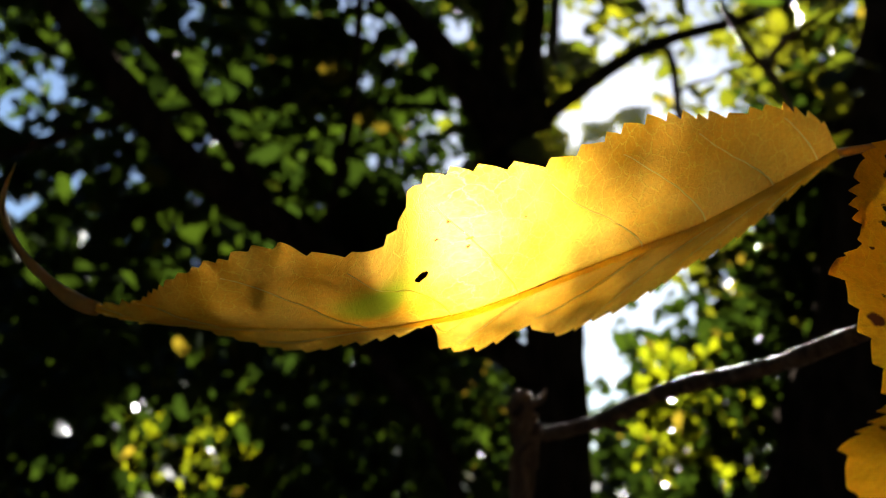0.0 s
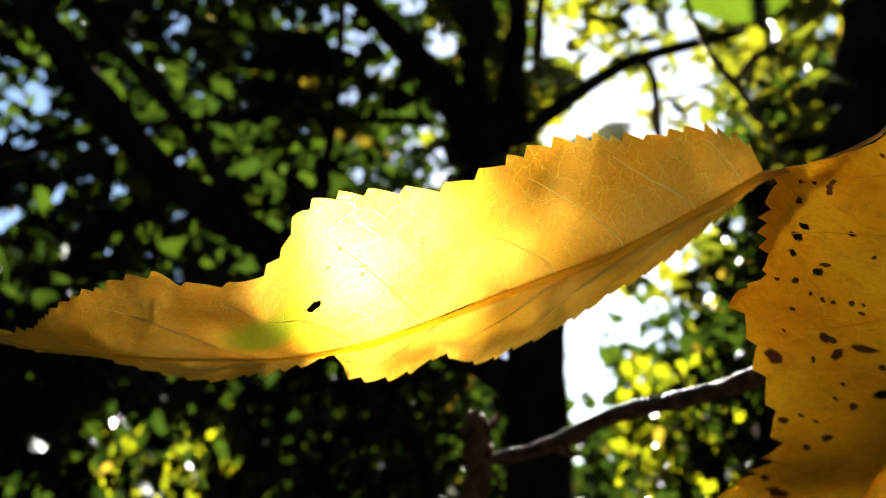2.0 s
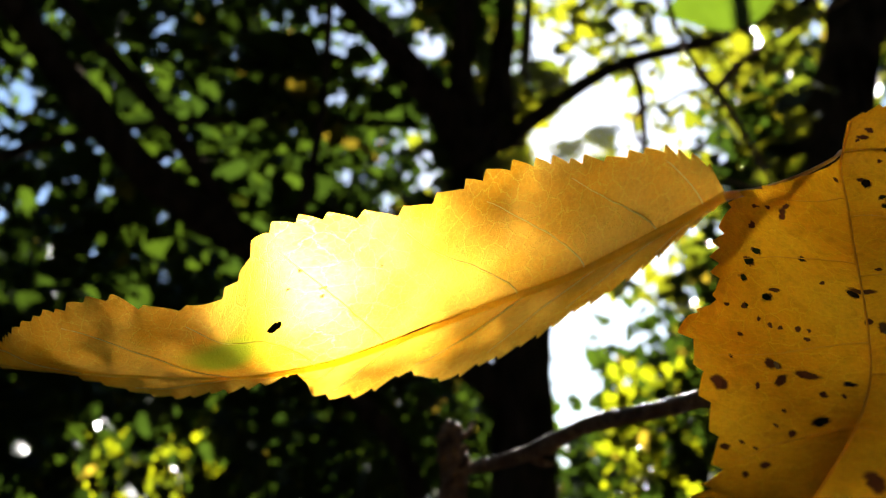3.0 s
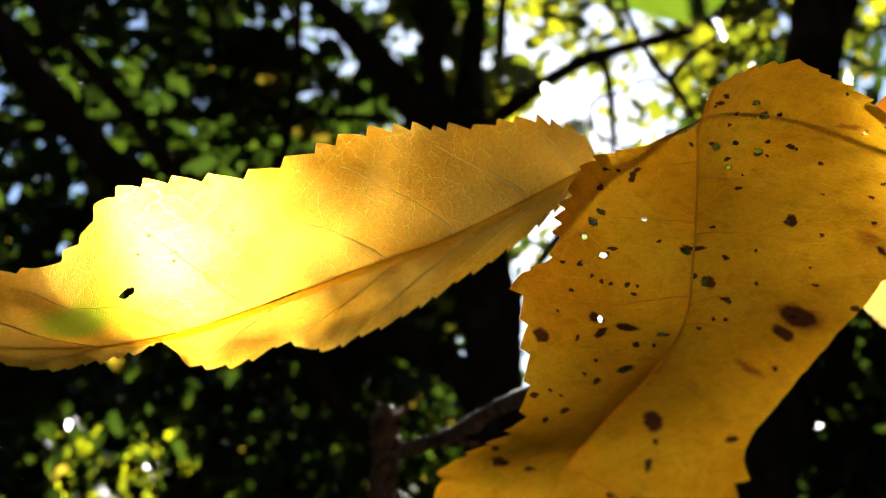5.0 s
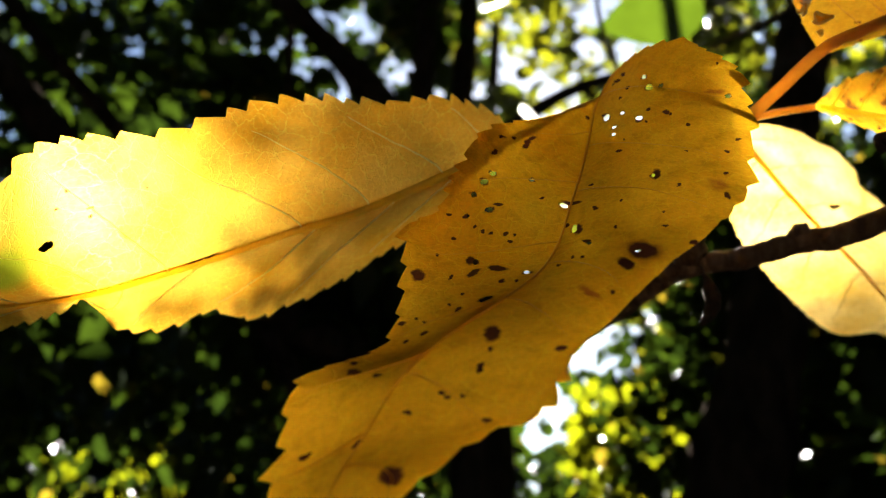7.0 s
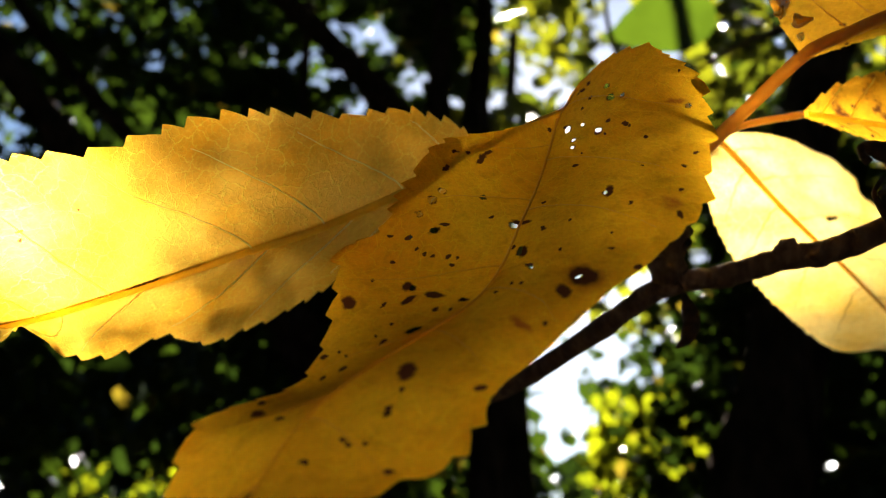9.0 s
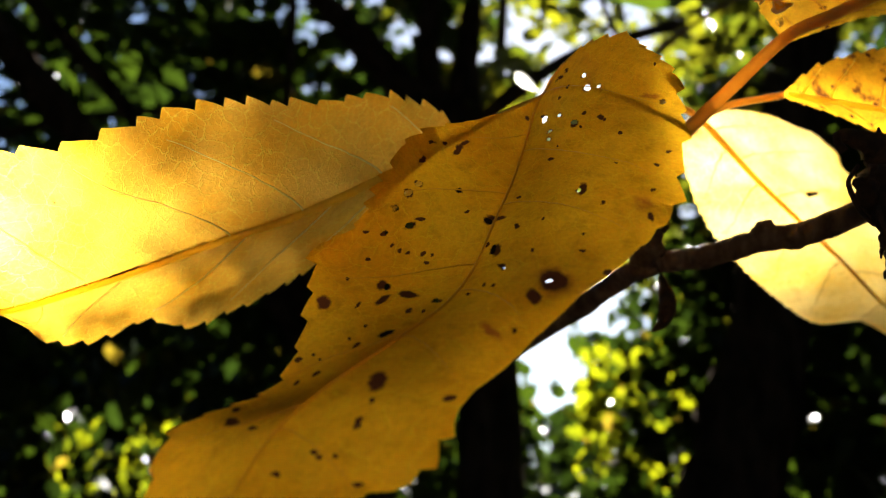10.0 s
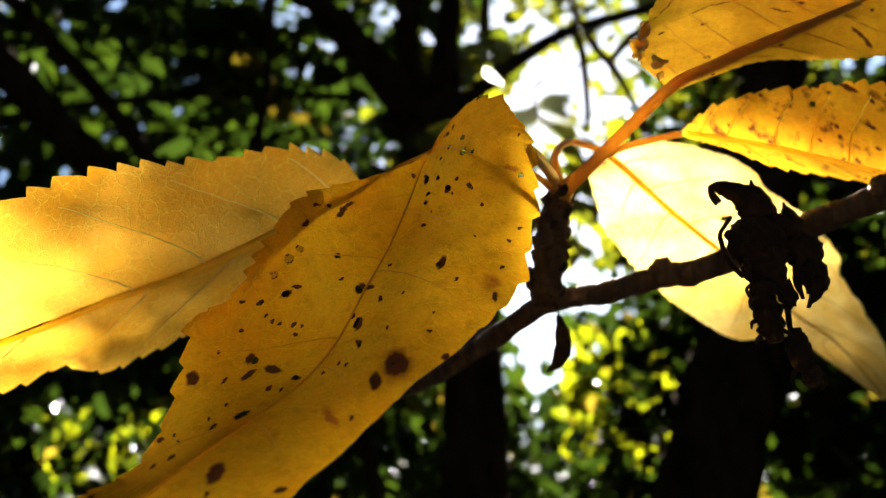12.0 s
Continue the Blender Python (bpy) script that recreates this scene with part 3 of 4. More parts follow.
def petal_leaf(length, width, fold, droop, n=5):
    """A small leaf of a crown in its own frame: base at the origin, tip along x, a fold on the midrib."""
    mid, edge = [], []
    for k in range(n + 1):
        t = k / n
        x = t * length
        z = -droop * length * t * t
        w = width * math.sin(math.pi * t ** 0.8) ** 0.9
        mid.append((x, 0, z))
        edge.append((x - 0.06 * length * (0 < k < n), w, z + fold * w))
    verts = mid + [(x, y, z) for x, y, z in edge[1:n]] + [(x, -y, z) for x, y, z in edge[1:n]]
    faces = []
    m = n - 1
    for s, off in ((1, n + 1), (-1, n + 1 + m)):
        for k in range(n):
            if k == 0:
                tri = (0, 1, off)
            elif k == n - 1:
                tri = (n - 1, n, off + m - 1)
            else:
                tri = (k, k + 1, off + k, off + k - 1)
            faces.append(tri if s > 0 else tri[::-1])
    return np.array(verts), faces


LEAF_KINDS = [petal_leaf(1, w, f, d) for w, f, d in ((0.26, 0.35, 0.15), (0.30, 0.1, 0.3), (0.22, 0.6, 0.05), (0.28, -0.15, 0.45), (0.33, 0.25, -0.1))]


def scatter_leaves(name, places, sizes, material, parent, label, rng, lean=(0, 0, -0.35)):
    """A crown: one mesh of many small leaves at the places given, each turned its own way."""
    rs = np.random.RandomState(rng.randrange(1 << 30))
    places, sizes = np.array([tuple(p) for p in places]), np.asarray(sizes, float)
    kinds = rs.randint(len(LEAF_KINDS), size=len(places))
    verts, faces, at = [], [], 0
    for kind, (kv, kf) in enumerate(LEAF_KINDS):
        p, size = places[kinds == kind], sizes[kinds == kind]
        m = len(p)
        ux = rs.normal(size=(m, 3)) * (1, 1, 0.6) + np.array(lean)
        ux /= np.linalg.norm(ux, axis=1)[:, None] + 1e-9
        flat_y = np.cross((0.0, 0.0, 1.0), ux)
        flat_y /= np.linalg.norm(flat_y, axis=1)[:, None] + 1e-9
        up = np.cross(ux, flat_y)
        roll = rs.normal(0, 0.8, size=m)[:, None]
        uy = np.cos(roll) * flat_y + np.sin(roll) * up
        uz = np.cross(ux, uy)
        local = (kv - (0.5, 0, 0))[None] * size[:, None, None]
        verts.append((local[..., :1] * ux[:, None] + local[..., 1:2] * uy[:, None] + local[..., 2:] * uz[:, None] + p[:, None]).reshape(-1, 3))
        first = at + np.arange(m) * len(kv)
        faces.extend(tuple(int(f) + i for i in face) for f in first for face in kf)
        at += m * len(kv)
    ob = mesh_object(name, np.vstack(verts), faces, material, parent, label)
    tagged(ob, kind="stuff")
    return ob


# ---- the ground ----
def build_ground():
    n, half = 60, 400.0
    u = np.linspace(-1, 1, n)
    u = np.sign(u) * np.abs(u) ** 2.5 * half
    x, y = np.meshgrid(u, u, indexing="ij")
    z = 0.06 * np.sin(x * 1.3) * np.cos(y * 0.9) + 0.03 * np.sin(3.1 * x + y) - 0.02
    verts = np.stack([x, y, z], -1).reshape(-1, 3)
    i, j = np.meshgrid(np.arange(n - 1), np.arange(n - 1), indexing="ij")
    a = (i * n + j).ravel()
    tagged(mesh_object("ground", verts, np.stack([a, a + n, a + n + 1, a + 1], 1), MAT_GROUND), "brown leaf-strewn woodland floor under the trees", "ground", kind="structure")


build_ground()


def build_dark_backing():
    """An added near-black sheet for the deep shade behind the thicket; lower where the sky shows."""
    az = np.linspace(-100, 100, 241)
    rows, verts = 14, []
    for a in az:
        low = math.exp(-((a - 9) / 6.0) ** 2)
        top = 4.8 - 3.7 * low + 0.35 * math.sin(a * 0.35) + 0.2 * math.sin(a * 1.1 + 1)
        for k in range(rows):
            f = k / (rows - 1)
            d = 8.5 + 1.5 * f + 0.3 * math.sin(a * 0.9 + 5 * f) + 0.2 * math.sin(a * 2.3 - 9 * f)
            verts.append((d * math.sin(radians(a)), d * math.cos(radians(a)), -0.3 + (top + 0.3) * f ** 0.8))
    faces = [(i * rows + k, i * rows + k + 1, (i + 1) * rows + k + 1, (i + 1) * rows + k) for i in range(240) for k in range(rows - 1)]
    tagged(mesh_object("backdrop", verts, faces, MAT_DARK_BACKING), "added dark sheet for the deep shade far behind the thicket", "backdrop", kind="structure")


build_dark_backing()

# ---- the trees behind ----
EYE = Vector((0.035, 0.0, 1.5))


def direction(p):
    d = Vector(p) - EYE
    return math.degrees(math.atan2(d.x, d.y)), math.degrees(math.atan2(d.z, math.hypot(d.x, d.y)))


SPRAY_AREA = 0.30e-5
# openings in the crowns toward the sky: azimuth, elevation, radius in degrees
GAPS = [(-32.6, 25.0, 1.15), (-30.8, 27.0, 0.72), (-31.2, 19.2, 0.72), (-10.9, 35.4, 1.17), (-8.5, 37.2, 1.35), (-6.7, 33.4, 0.99), (-4.9, 37.8, 1.17), (-2.2, 34.6, 0.99), (1.4, 33.4, 0.72), (-9.2, 31.0, 0.72), (-8.0, 25.6, 0.5), (-14.2, 35.5, 0.72), (-9.0, 35.3, 1.52), (-4.6, 24.0, 0.5), (9.6, 29.0, 1.42), (12.5, 31.0, 0.95), (9.4, 12.4, 1.0), (7.4, 14.9, 0.95), (8.6, 9.6, 0.66), (4.5, 33.5, 0.66), (-1.0, 35.0, 0.62), (7.0, 35.0, 0.57), (15.5, 28.5, 0.57), (-28.0, 21.5, 0.43), (-24.5, 22.5, 0.36), (7.6, 27.3, 0.76)]
BRANCH_LINE = [(152.7, 108, 64.1), (141.5, 111, 58.2), (131.0, 116, 55.0), (117.2, 120, 49.7), (108.3, 123, 48.3), (99.2, 127, 46.7), (90.2, 131, 45.8), (82.1, 150, 43.4), (69.7, 175, 40.2), (55.2, 205, 40.0), (42.4, 235, 36.2), (29.0, 252, 34.0)]
# where the sun reaches the branch: a place and the half width of the beam there, metres
BEAMS = [(mm((30, 105, 38)), 0.035), (mm((-10, 105, 34)), 0.03), (mm((60, 84, 30)), 0.03), (mm((62, 84, 55)), 0.025), (mm((130, 112, 74)), 0.03), (mm((120, 95, 80)), 0.03),
         (mm((4.5, 92, 39)), 0.008), (mm((10, 93, 40.5)), 0.006), (mm((0, 90, 40.5)), 0.005), (mm((6, 99, 35)), 0.005), (mm((14, 95, 40)), 0.007), (mm((215, 505, 404)), 0.065), (mm((112, 140, 72)), 0.017), (mm((124, 148, 74)), 0.017), (mm((106, 135, 74)), 0.012), (mm((134, 157, 66)), 0.014), (mm((119, 479, 297)), 0.010),
         (Vector((-0.62, 1.9, 1.71)), 0.12), (Vector((0.556, 2.0, 1.82)), 0.18), (Vector((-0.30, 1.6, 2.25)), 0.06), (Vector((-0.62, 1.6, 1.95)), 0.07), (Vector((-0.15, 1.7, 2.35)), 0.07),
         (Vector((-0.80, 1.75, 2.35)), 0.06), (Vector((-0.45, 1.9, 2.55)), 0.06), (Vector((-0.70, 1.9, 2.65)), 0.05), (Vector((-0.95, 1.8, 2.1)), 0.05), (Vector((-0.40, 1.75, 2.2)), 0.05), (Vector((-0.05, 1.9, 2.6)), 0.05), (Vector((-0.62, 1.7, 2.5)), 0.04)]


def lit_way(p, size):
    """Whether a leaf there would stand in one of the open beams of the sun."""
    for at, r in BEAMS:
        d = Vector(p) - at
        along = d.dot(SUN_WAY)
        if along > 0 and (d - along * SUN_WAY).length < r + 0.5 * size + along * 0.004:
            return True
    return False


def in_gap(p, size, rng):
    az, el = direction(p)
    if el > (18 if az < 2 else 12) and not (az > 18 and el < 27) and noise.noise(Vector((az * 0.34, el * 0.34, 3.7))) > (0.56 if az < 2 else 0.32):
        return rng.random() > 0.28
    half = math.degrees(size * 0.35 / max(0.3, (Vector(p) - EYE).length))
    return any(math.hypot((az - a) * math.cos(math.radians(el)), el - e) < r + half * 0.5 for a, e, r in GAPS) and rng.random() > (0.12 if abs(az - 9) > 4 else 0.0)


def cloud(rng, count, az, el, depth, size, clumps, spread):
    """Leaf places in clumps within a stretch of directions and depths."""
    centres = [(rng.uniform(*az), rng.uniform(*el), rng.uniform(*depth)) for _ in range(clumps)]
    places, sizes = [], []
    tries = 0
    while len(places) < count and tries < count * 6:
        tries += 1
        a, e, d = centres[rng.randrange(clumps)]
        a, e = a + rng.gauss(0, spread), e + rng.gauss(0, spread)
        d = d * (1 + rng.gauss(0, 0.06))
        s = rng.uniform(*size)
        p = (EYE.x + d * math.tan(radians(a)), d, EYE.z + d * math.tan(radians(e)) / math.cos(radians(a)))
        if p[2] < 0.05 or lit_way(p, s) or in_gap(p, s, rng):
            continue
        places.append(p)
        sizes.append(s)
    return places, sizes


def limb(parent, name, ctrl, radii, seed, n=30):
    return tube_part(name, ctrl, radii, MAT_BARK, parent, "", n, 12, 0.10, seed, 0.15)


def build_trees():
    rng = random.Random(11)
    tree = tagged(empty("tree", (0.16, 1.35, 0)), "dark forked tree with green backlit leaves behind the branch", "tree", "trees behind")
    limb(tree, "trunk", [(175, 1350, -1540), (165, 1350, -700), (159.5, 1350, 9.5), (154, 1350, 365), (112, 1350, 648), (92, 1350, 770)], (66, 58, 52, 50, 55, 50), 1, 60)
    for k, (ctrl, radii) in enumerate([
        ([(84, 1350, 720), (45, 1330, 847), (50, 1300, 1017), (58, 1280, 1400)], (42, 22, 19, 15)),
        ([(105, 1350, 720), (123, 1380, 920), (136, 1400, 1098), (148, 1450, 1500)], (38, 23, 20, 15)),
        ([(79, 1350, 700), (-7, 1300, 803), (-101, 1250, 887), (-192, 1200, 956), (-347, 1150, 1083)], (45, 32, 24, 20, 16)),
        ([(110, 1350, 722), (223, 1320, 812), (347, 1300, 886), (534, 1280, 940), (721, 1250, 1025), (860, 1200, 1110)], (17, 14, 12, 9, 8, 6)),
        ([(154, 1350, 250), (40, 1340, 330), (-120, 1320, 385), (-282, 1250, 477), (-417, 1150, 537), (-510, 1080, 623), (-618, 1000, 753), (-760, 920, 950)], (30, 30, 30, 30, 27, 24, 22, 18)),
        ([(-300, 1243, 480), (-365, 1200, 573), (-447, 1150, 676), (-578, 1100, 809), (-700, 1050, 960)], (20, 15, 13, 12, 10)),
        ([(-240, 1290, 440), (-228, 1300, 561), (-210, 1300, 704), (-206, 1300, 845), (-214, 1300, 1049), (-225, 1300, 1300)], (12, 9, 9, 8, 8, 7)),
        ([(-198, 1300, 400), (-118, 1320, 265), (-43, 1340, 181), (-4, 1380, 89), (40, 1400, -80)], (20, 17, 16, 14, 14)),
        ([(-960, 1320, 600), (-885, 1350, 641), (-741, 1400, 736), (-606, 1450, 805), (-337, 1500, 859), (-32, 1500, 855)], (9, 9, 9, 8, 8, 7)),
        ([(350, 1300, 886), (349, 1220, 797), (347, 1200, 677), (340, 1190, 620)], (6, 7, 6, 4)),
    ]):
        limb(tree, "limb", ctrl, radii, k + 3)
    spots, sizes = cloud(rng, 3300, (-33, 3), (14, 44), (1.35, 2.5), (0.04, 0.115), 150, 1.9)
    scatter_leaves("crown", spots, sizes, MAT_SHADETONED, tree, "crown of green leaves darkened as in shade, with gaps", rng)
    far = tagged(empty("tree", (0.3, 2.6, 0)), "thin tree with sunlit yellow-green leaves", "tree", "trees behind")
    limb(far, "trunk", [(330, 2600, -1540), (310, 2600, -200), (270, 2600, 900), (340, 2600, 2400)], (40, 34, 28, 16), 21, 40)
    limb(far, "limb", [(280, 2600, 700), (520, 2500, 1050), (900, 2400, 1350), (1300, 2300, 1700)], (20, 16, 12, 8), 22)
    limb(far, "limb", [(270, 2600, 900), (60, 2650, 1300), (-150, 2700, 1900)], (18, 14, 9), 23)
    spots, sizes = cloud(rng, 2900, (-3, 34), (16, 44), (1.6, 3.4), (0.04, 0.105), 150, 1.6)
    scatter_leaves("crown", spots, sizes, MAT_GREEN, far, "loose crown of bright backlit leaves", rng)
    side = tagged(empty("tree", (0.38, 1.0, 0)), "leaning dark tree trunk in deep shade", "tree", "trees behind")
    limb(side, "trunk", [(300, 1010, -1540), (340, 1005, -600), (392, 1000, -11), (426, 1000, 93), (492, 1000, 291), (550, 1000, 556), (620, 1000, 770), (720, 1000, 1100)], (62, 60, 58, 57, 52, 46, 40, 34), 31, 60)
    spots, sizes = cloud(rng, 1700, (22, 38), (2, 26), (1.1, 1.9), (0.05, 0.075), 100, 1.6)
    scatter_leaves("crown", spots, sizes, MAT_SHADETONED, side, "shaded green leaves round the trunk", rng)
    # leaf clumps added on the sun side, only to shade the trunk
    for count, chance in ((600, rng), (700, random.Random(31))):
        spots, sizes = [], []
        while len(spots) < count:
            z = chance.uniform(1.35, 2.2)
            p = Vector((np.interp(z, (1.35, 1.49, 1.59, 1.79, 2.06, 2.27), (0.36, 0.392, 0.426, 0.492, 0.55, 0.62)), 1.0, z)) + SUN_WAY * chance.uniform(0.08, 0.36)
            p += Vector((chance.gauss(-0.012, 0.05), chance.gauss(0.07, 0.03), chance.gauss(0.02, 0.03)))
            if not lit_way(p, 0.05) and not in_gap(p, 0.05, chance):
                spots.append(p)
                sizes.append(chance.uniform(0.03, 0.045))
        scatter_leaves("crown", spots, sizes, MAT_SHADETONED, side, "green leaves added above the trunk to keep the sun off it", chance)
    spots, sizes = cloud(rng, 70, (15, 27), (25, 37), (0.72, 1.1), (0.04, 0.06), 22, 1.0)
    scatter_leaves("spray", spots, sizes, MAT_GREEN, side, "spray of bright green leaves on a thin limb", rng)
    for name, label, count, az, el, depth, clumps, spread, mat in (
        ("shrub", "sunlit yellow-green shrub with small leaves", 300, (11.8, 17.3), (5.5, 12.5), (1.9, 2.1), 60, 0.9, MAT_SUNTONED),
        ("shrub", "low shrub with bright leaves in a patch of sun", 140, (-23.5, -14.5), (3.0, 8.5), (1.82, 1.98), 40, 0.8, MAT_SUNTONED),
        ("shrub", "dark shaded shrub under the trees", 2600, (-34, 4), (-6, 18), (1.7, 3.0), 90, 2.2, MAT_SHADETONED),
        ("shrub", "green shrub beside the leaning trunk, darkened as in shade", 1700, (12, 36), (-6, 16), (2.4, 3.2), 60, 2.0, MAT_SHADETONED),
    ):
        spots, sizes = cloud(rng, count, az, el, depth, ((0.036, 0.064) if az[0] > 0 else (0.024, 0.044)) if mat is MAT_SUNTONED else (0.045, 0.09), clumps, spread)
        d = sum(depth) / 2
        x = d * math.tan(radians(sum(az) / 2))
        bush = tagged(empty(name, (x, d, 0)), label, "shrub", "shrubs behind")
        for k in range(4):
            p = spots[rng.randrange(len(spots))]
            limb(bush, "stem", [(x * 1000 + 40 * k, d * 1000, -1530), (x * 600 + p[0] * 400, d * 1000 + 30, -700), (p[0] * 1000, p[1] * 1000, (p[2] - 1.5) * 1000)], (9, 7, 3), 40 + k, 16)
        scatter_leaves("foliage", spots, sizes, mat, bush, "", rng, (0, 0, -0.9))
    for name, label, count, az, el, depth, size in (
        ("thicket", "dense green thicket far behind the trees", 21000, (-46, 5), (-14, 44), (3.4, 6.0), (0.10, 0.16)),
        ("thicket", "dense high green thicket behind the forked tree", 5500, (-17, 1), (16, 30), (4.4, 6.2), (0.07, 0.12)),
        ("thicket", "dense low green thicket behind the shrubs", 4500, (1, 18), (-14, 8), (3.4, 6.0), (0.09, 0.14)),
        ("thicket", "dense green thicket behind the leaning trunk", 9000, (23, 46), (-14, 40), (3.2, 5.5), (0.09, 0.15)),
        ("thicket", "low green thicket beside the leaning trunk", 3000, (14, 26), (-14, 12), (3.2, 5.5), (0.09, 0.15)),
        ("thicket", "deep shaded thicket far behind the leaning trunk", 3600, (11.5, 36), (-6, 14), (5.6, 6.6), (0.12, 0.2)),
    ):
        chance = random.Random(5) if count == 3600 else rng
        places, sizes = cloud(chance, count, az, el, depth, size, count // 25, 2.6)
        tagged(scatter_leaves(name, places, sizes, MAT_SHADETONED, None, label, chance), category="thicket", kind="stuff")
    # unseen leaves added overhead and behind to block the skylight
    places, sizes = [], []
    while len(places) < 13000:
        way = Vector((rng.gauss(0, 1), rng.gauss(0, 1), rng.gauss(0, 1))).normalized()
        az, el = math.degrees(math.atan2(way.x, way.y)), math.degrees(math.asin(way.z))
        if el < -20 or (abs(az) < 46 and el < 50):
            continue
        p = EYE + way * rng.uniform(2.2, 4.0)
        if p.z > 0.1 and not lit_way(p, 0.3):
            places.append(p)
            sizes.append(rng.uniform(0.2, 0.34))
    tagged(scatter_leaves("canopy", places, sizes, MAT_SHADETONED, None, "added unseen leafy canopy that blocks skylight overhead and all round", rng), category="canopy", kind="stuff")
    # fine sprays of small leaves, added only to thin the sun on parts of the branch: the share of sun that they let
    # through along each leaf
    right = SUN_WAY.cross(Vector((0, 0, 1))).normalized()
    plane = np.array([right, right.cross(SUN_WAY)])
    marks, shares, close = [], [], []
    for (mid, left, low), share, lower in (
        ((SPOT_MID, SPOT_LEFT, SPOT_RIGHT), ((0, 0.0252), (0.5, 0.0224), (0.7, 0.0245), (1, 0.028)), 1),
        ((FLAME_MID, FLAME_UP, FLAME_LOW), ((0, 0.0098), (0.17, 0.014), (0.29, 0.022), (0.33, 0.06), (0.342, 1), (0.452, 1), (0.478, 0.4), (0.51, 0.15), (0.55, 0.075), (0.61, 0.037), (0.70, 0.02), (0.86, 0.010), (1, 0.0075)), 0.3),
        ((RUST_MID, RUST_UP, RUST_LOW), ((0, 0.018), (0.4, 0.012), (1, 0.006)), 0.4),
        ((PALE_MID, PALE_LEFT, PALE_RIGHT), ((0, 0.8), (0.3, 0.66), (0.42, 0.55), (0.52, 0.28), (0.62, 0.07), (0.78, 0.021), (1, 0.007)), 1),
        ((CURL_MID, CURL_UP, CURL_LOW), ((0, 0.091), (0.3, 0.063), (0.5, 0.021), (1, 0.0084)), 1),
    ):
        grid, _ = leaf_sheet(mid, left, low, 60, 10, (4, 0.1), 1, (0, 0), 1)
        along = np.interp(np.linspace(0, 1, 60), *zip(*share))[:, None] * np.where(np.arange(21) > 11, lower, 1.0)
        marks.append((grid.reshape(-1, 3) / 1000) @ plane.T)
        shares.append(along.ravel())
        close.append(np.repeat(np.clip((37 - np.arange(60)) / 11, 0, 1) * (mid is FLAME_MID), 21))
    twig = spline(BRANCH_LINE, 60)
    marks.append((twig / 1000) @ plane.T)
    shares.append(np.full(60, 0.18))
    close.append(np.zeros(60))
    marks, shares, close = np.vstack(marks), np.concatenate(shares), np.concatenate(close)
    depth = -np.log(np.clip(shares, 0.006, 1))
    lo, hi = marks.min(0) - 0.012, marks.max(0) + 0.012
    # thin layers of sprays, each spread evenly with some jitter
    layer, rs = 0.25, np.random.RandomState(5)
    cell = math.sqrt(SPRAY_AREA / layer)
    gx, gy = np.meshgrid(np.arange(lo[0], hi[0], cell), np.arange(lo[1], hi[1], cell), indexing="ij")
    spots = np.stack([gx.ravel(), gy.ravel()], 1)
    at = np.vstack([spots + cell * (rs.rand(2) + 0.9 * rs.rand(len(spots), 2)) for _ in range(int(depth.max() / layer) + 1)])
    chance = np.repeat(np.arange(len(at) // len(spots)), len(spots)) * layer + layer * rs.rand(len(at))
    places, sizes = [], []
    for p, c in zip(at, chance):
        d2 = ((marks - p) ** 2).sum(1)
        near = d2.argmin()
        if d2[near] > 0.010 ** 2 or c > depth[near]:
            continue
        places.append(Vector((0, 0, 1.5)) + Vector(plane[0]) * p[0] + Vector(plane[1]) * p[1] + SUN_WAY * (rng.uniform(0.95, 1.3) if rng.random() < close[near] else rng.uniform(1.9, 2.6)))
        sizes.append(rng.uniform(0.003, 0.0047))
    scatter_leaves("sprays", places, sizes, MAT_GREEN, far, "fine sprays of tiny leaves added to thin the sun on the branch", rng)


build_trees()

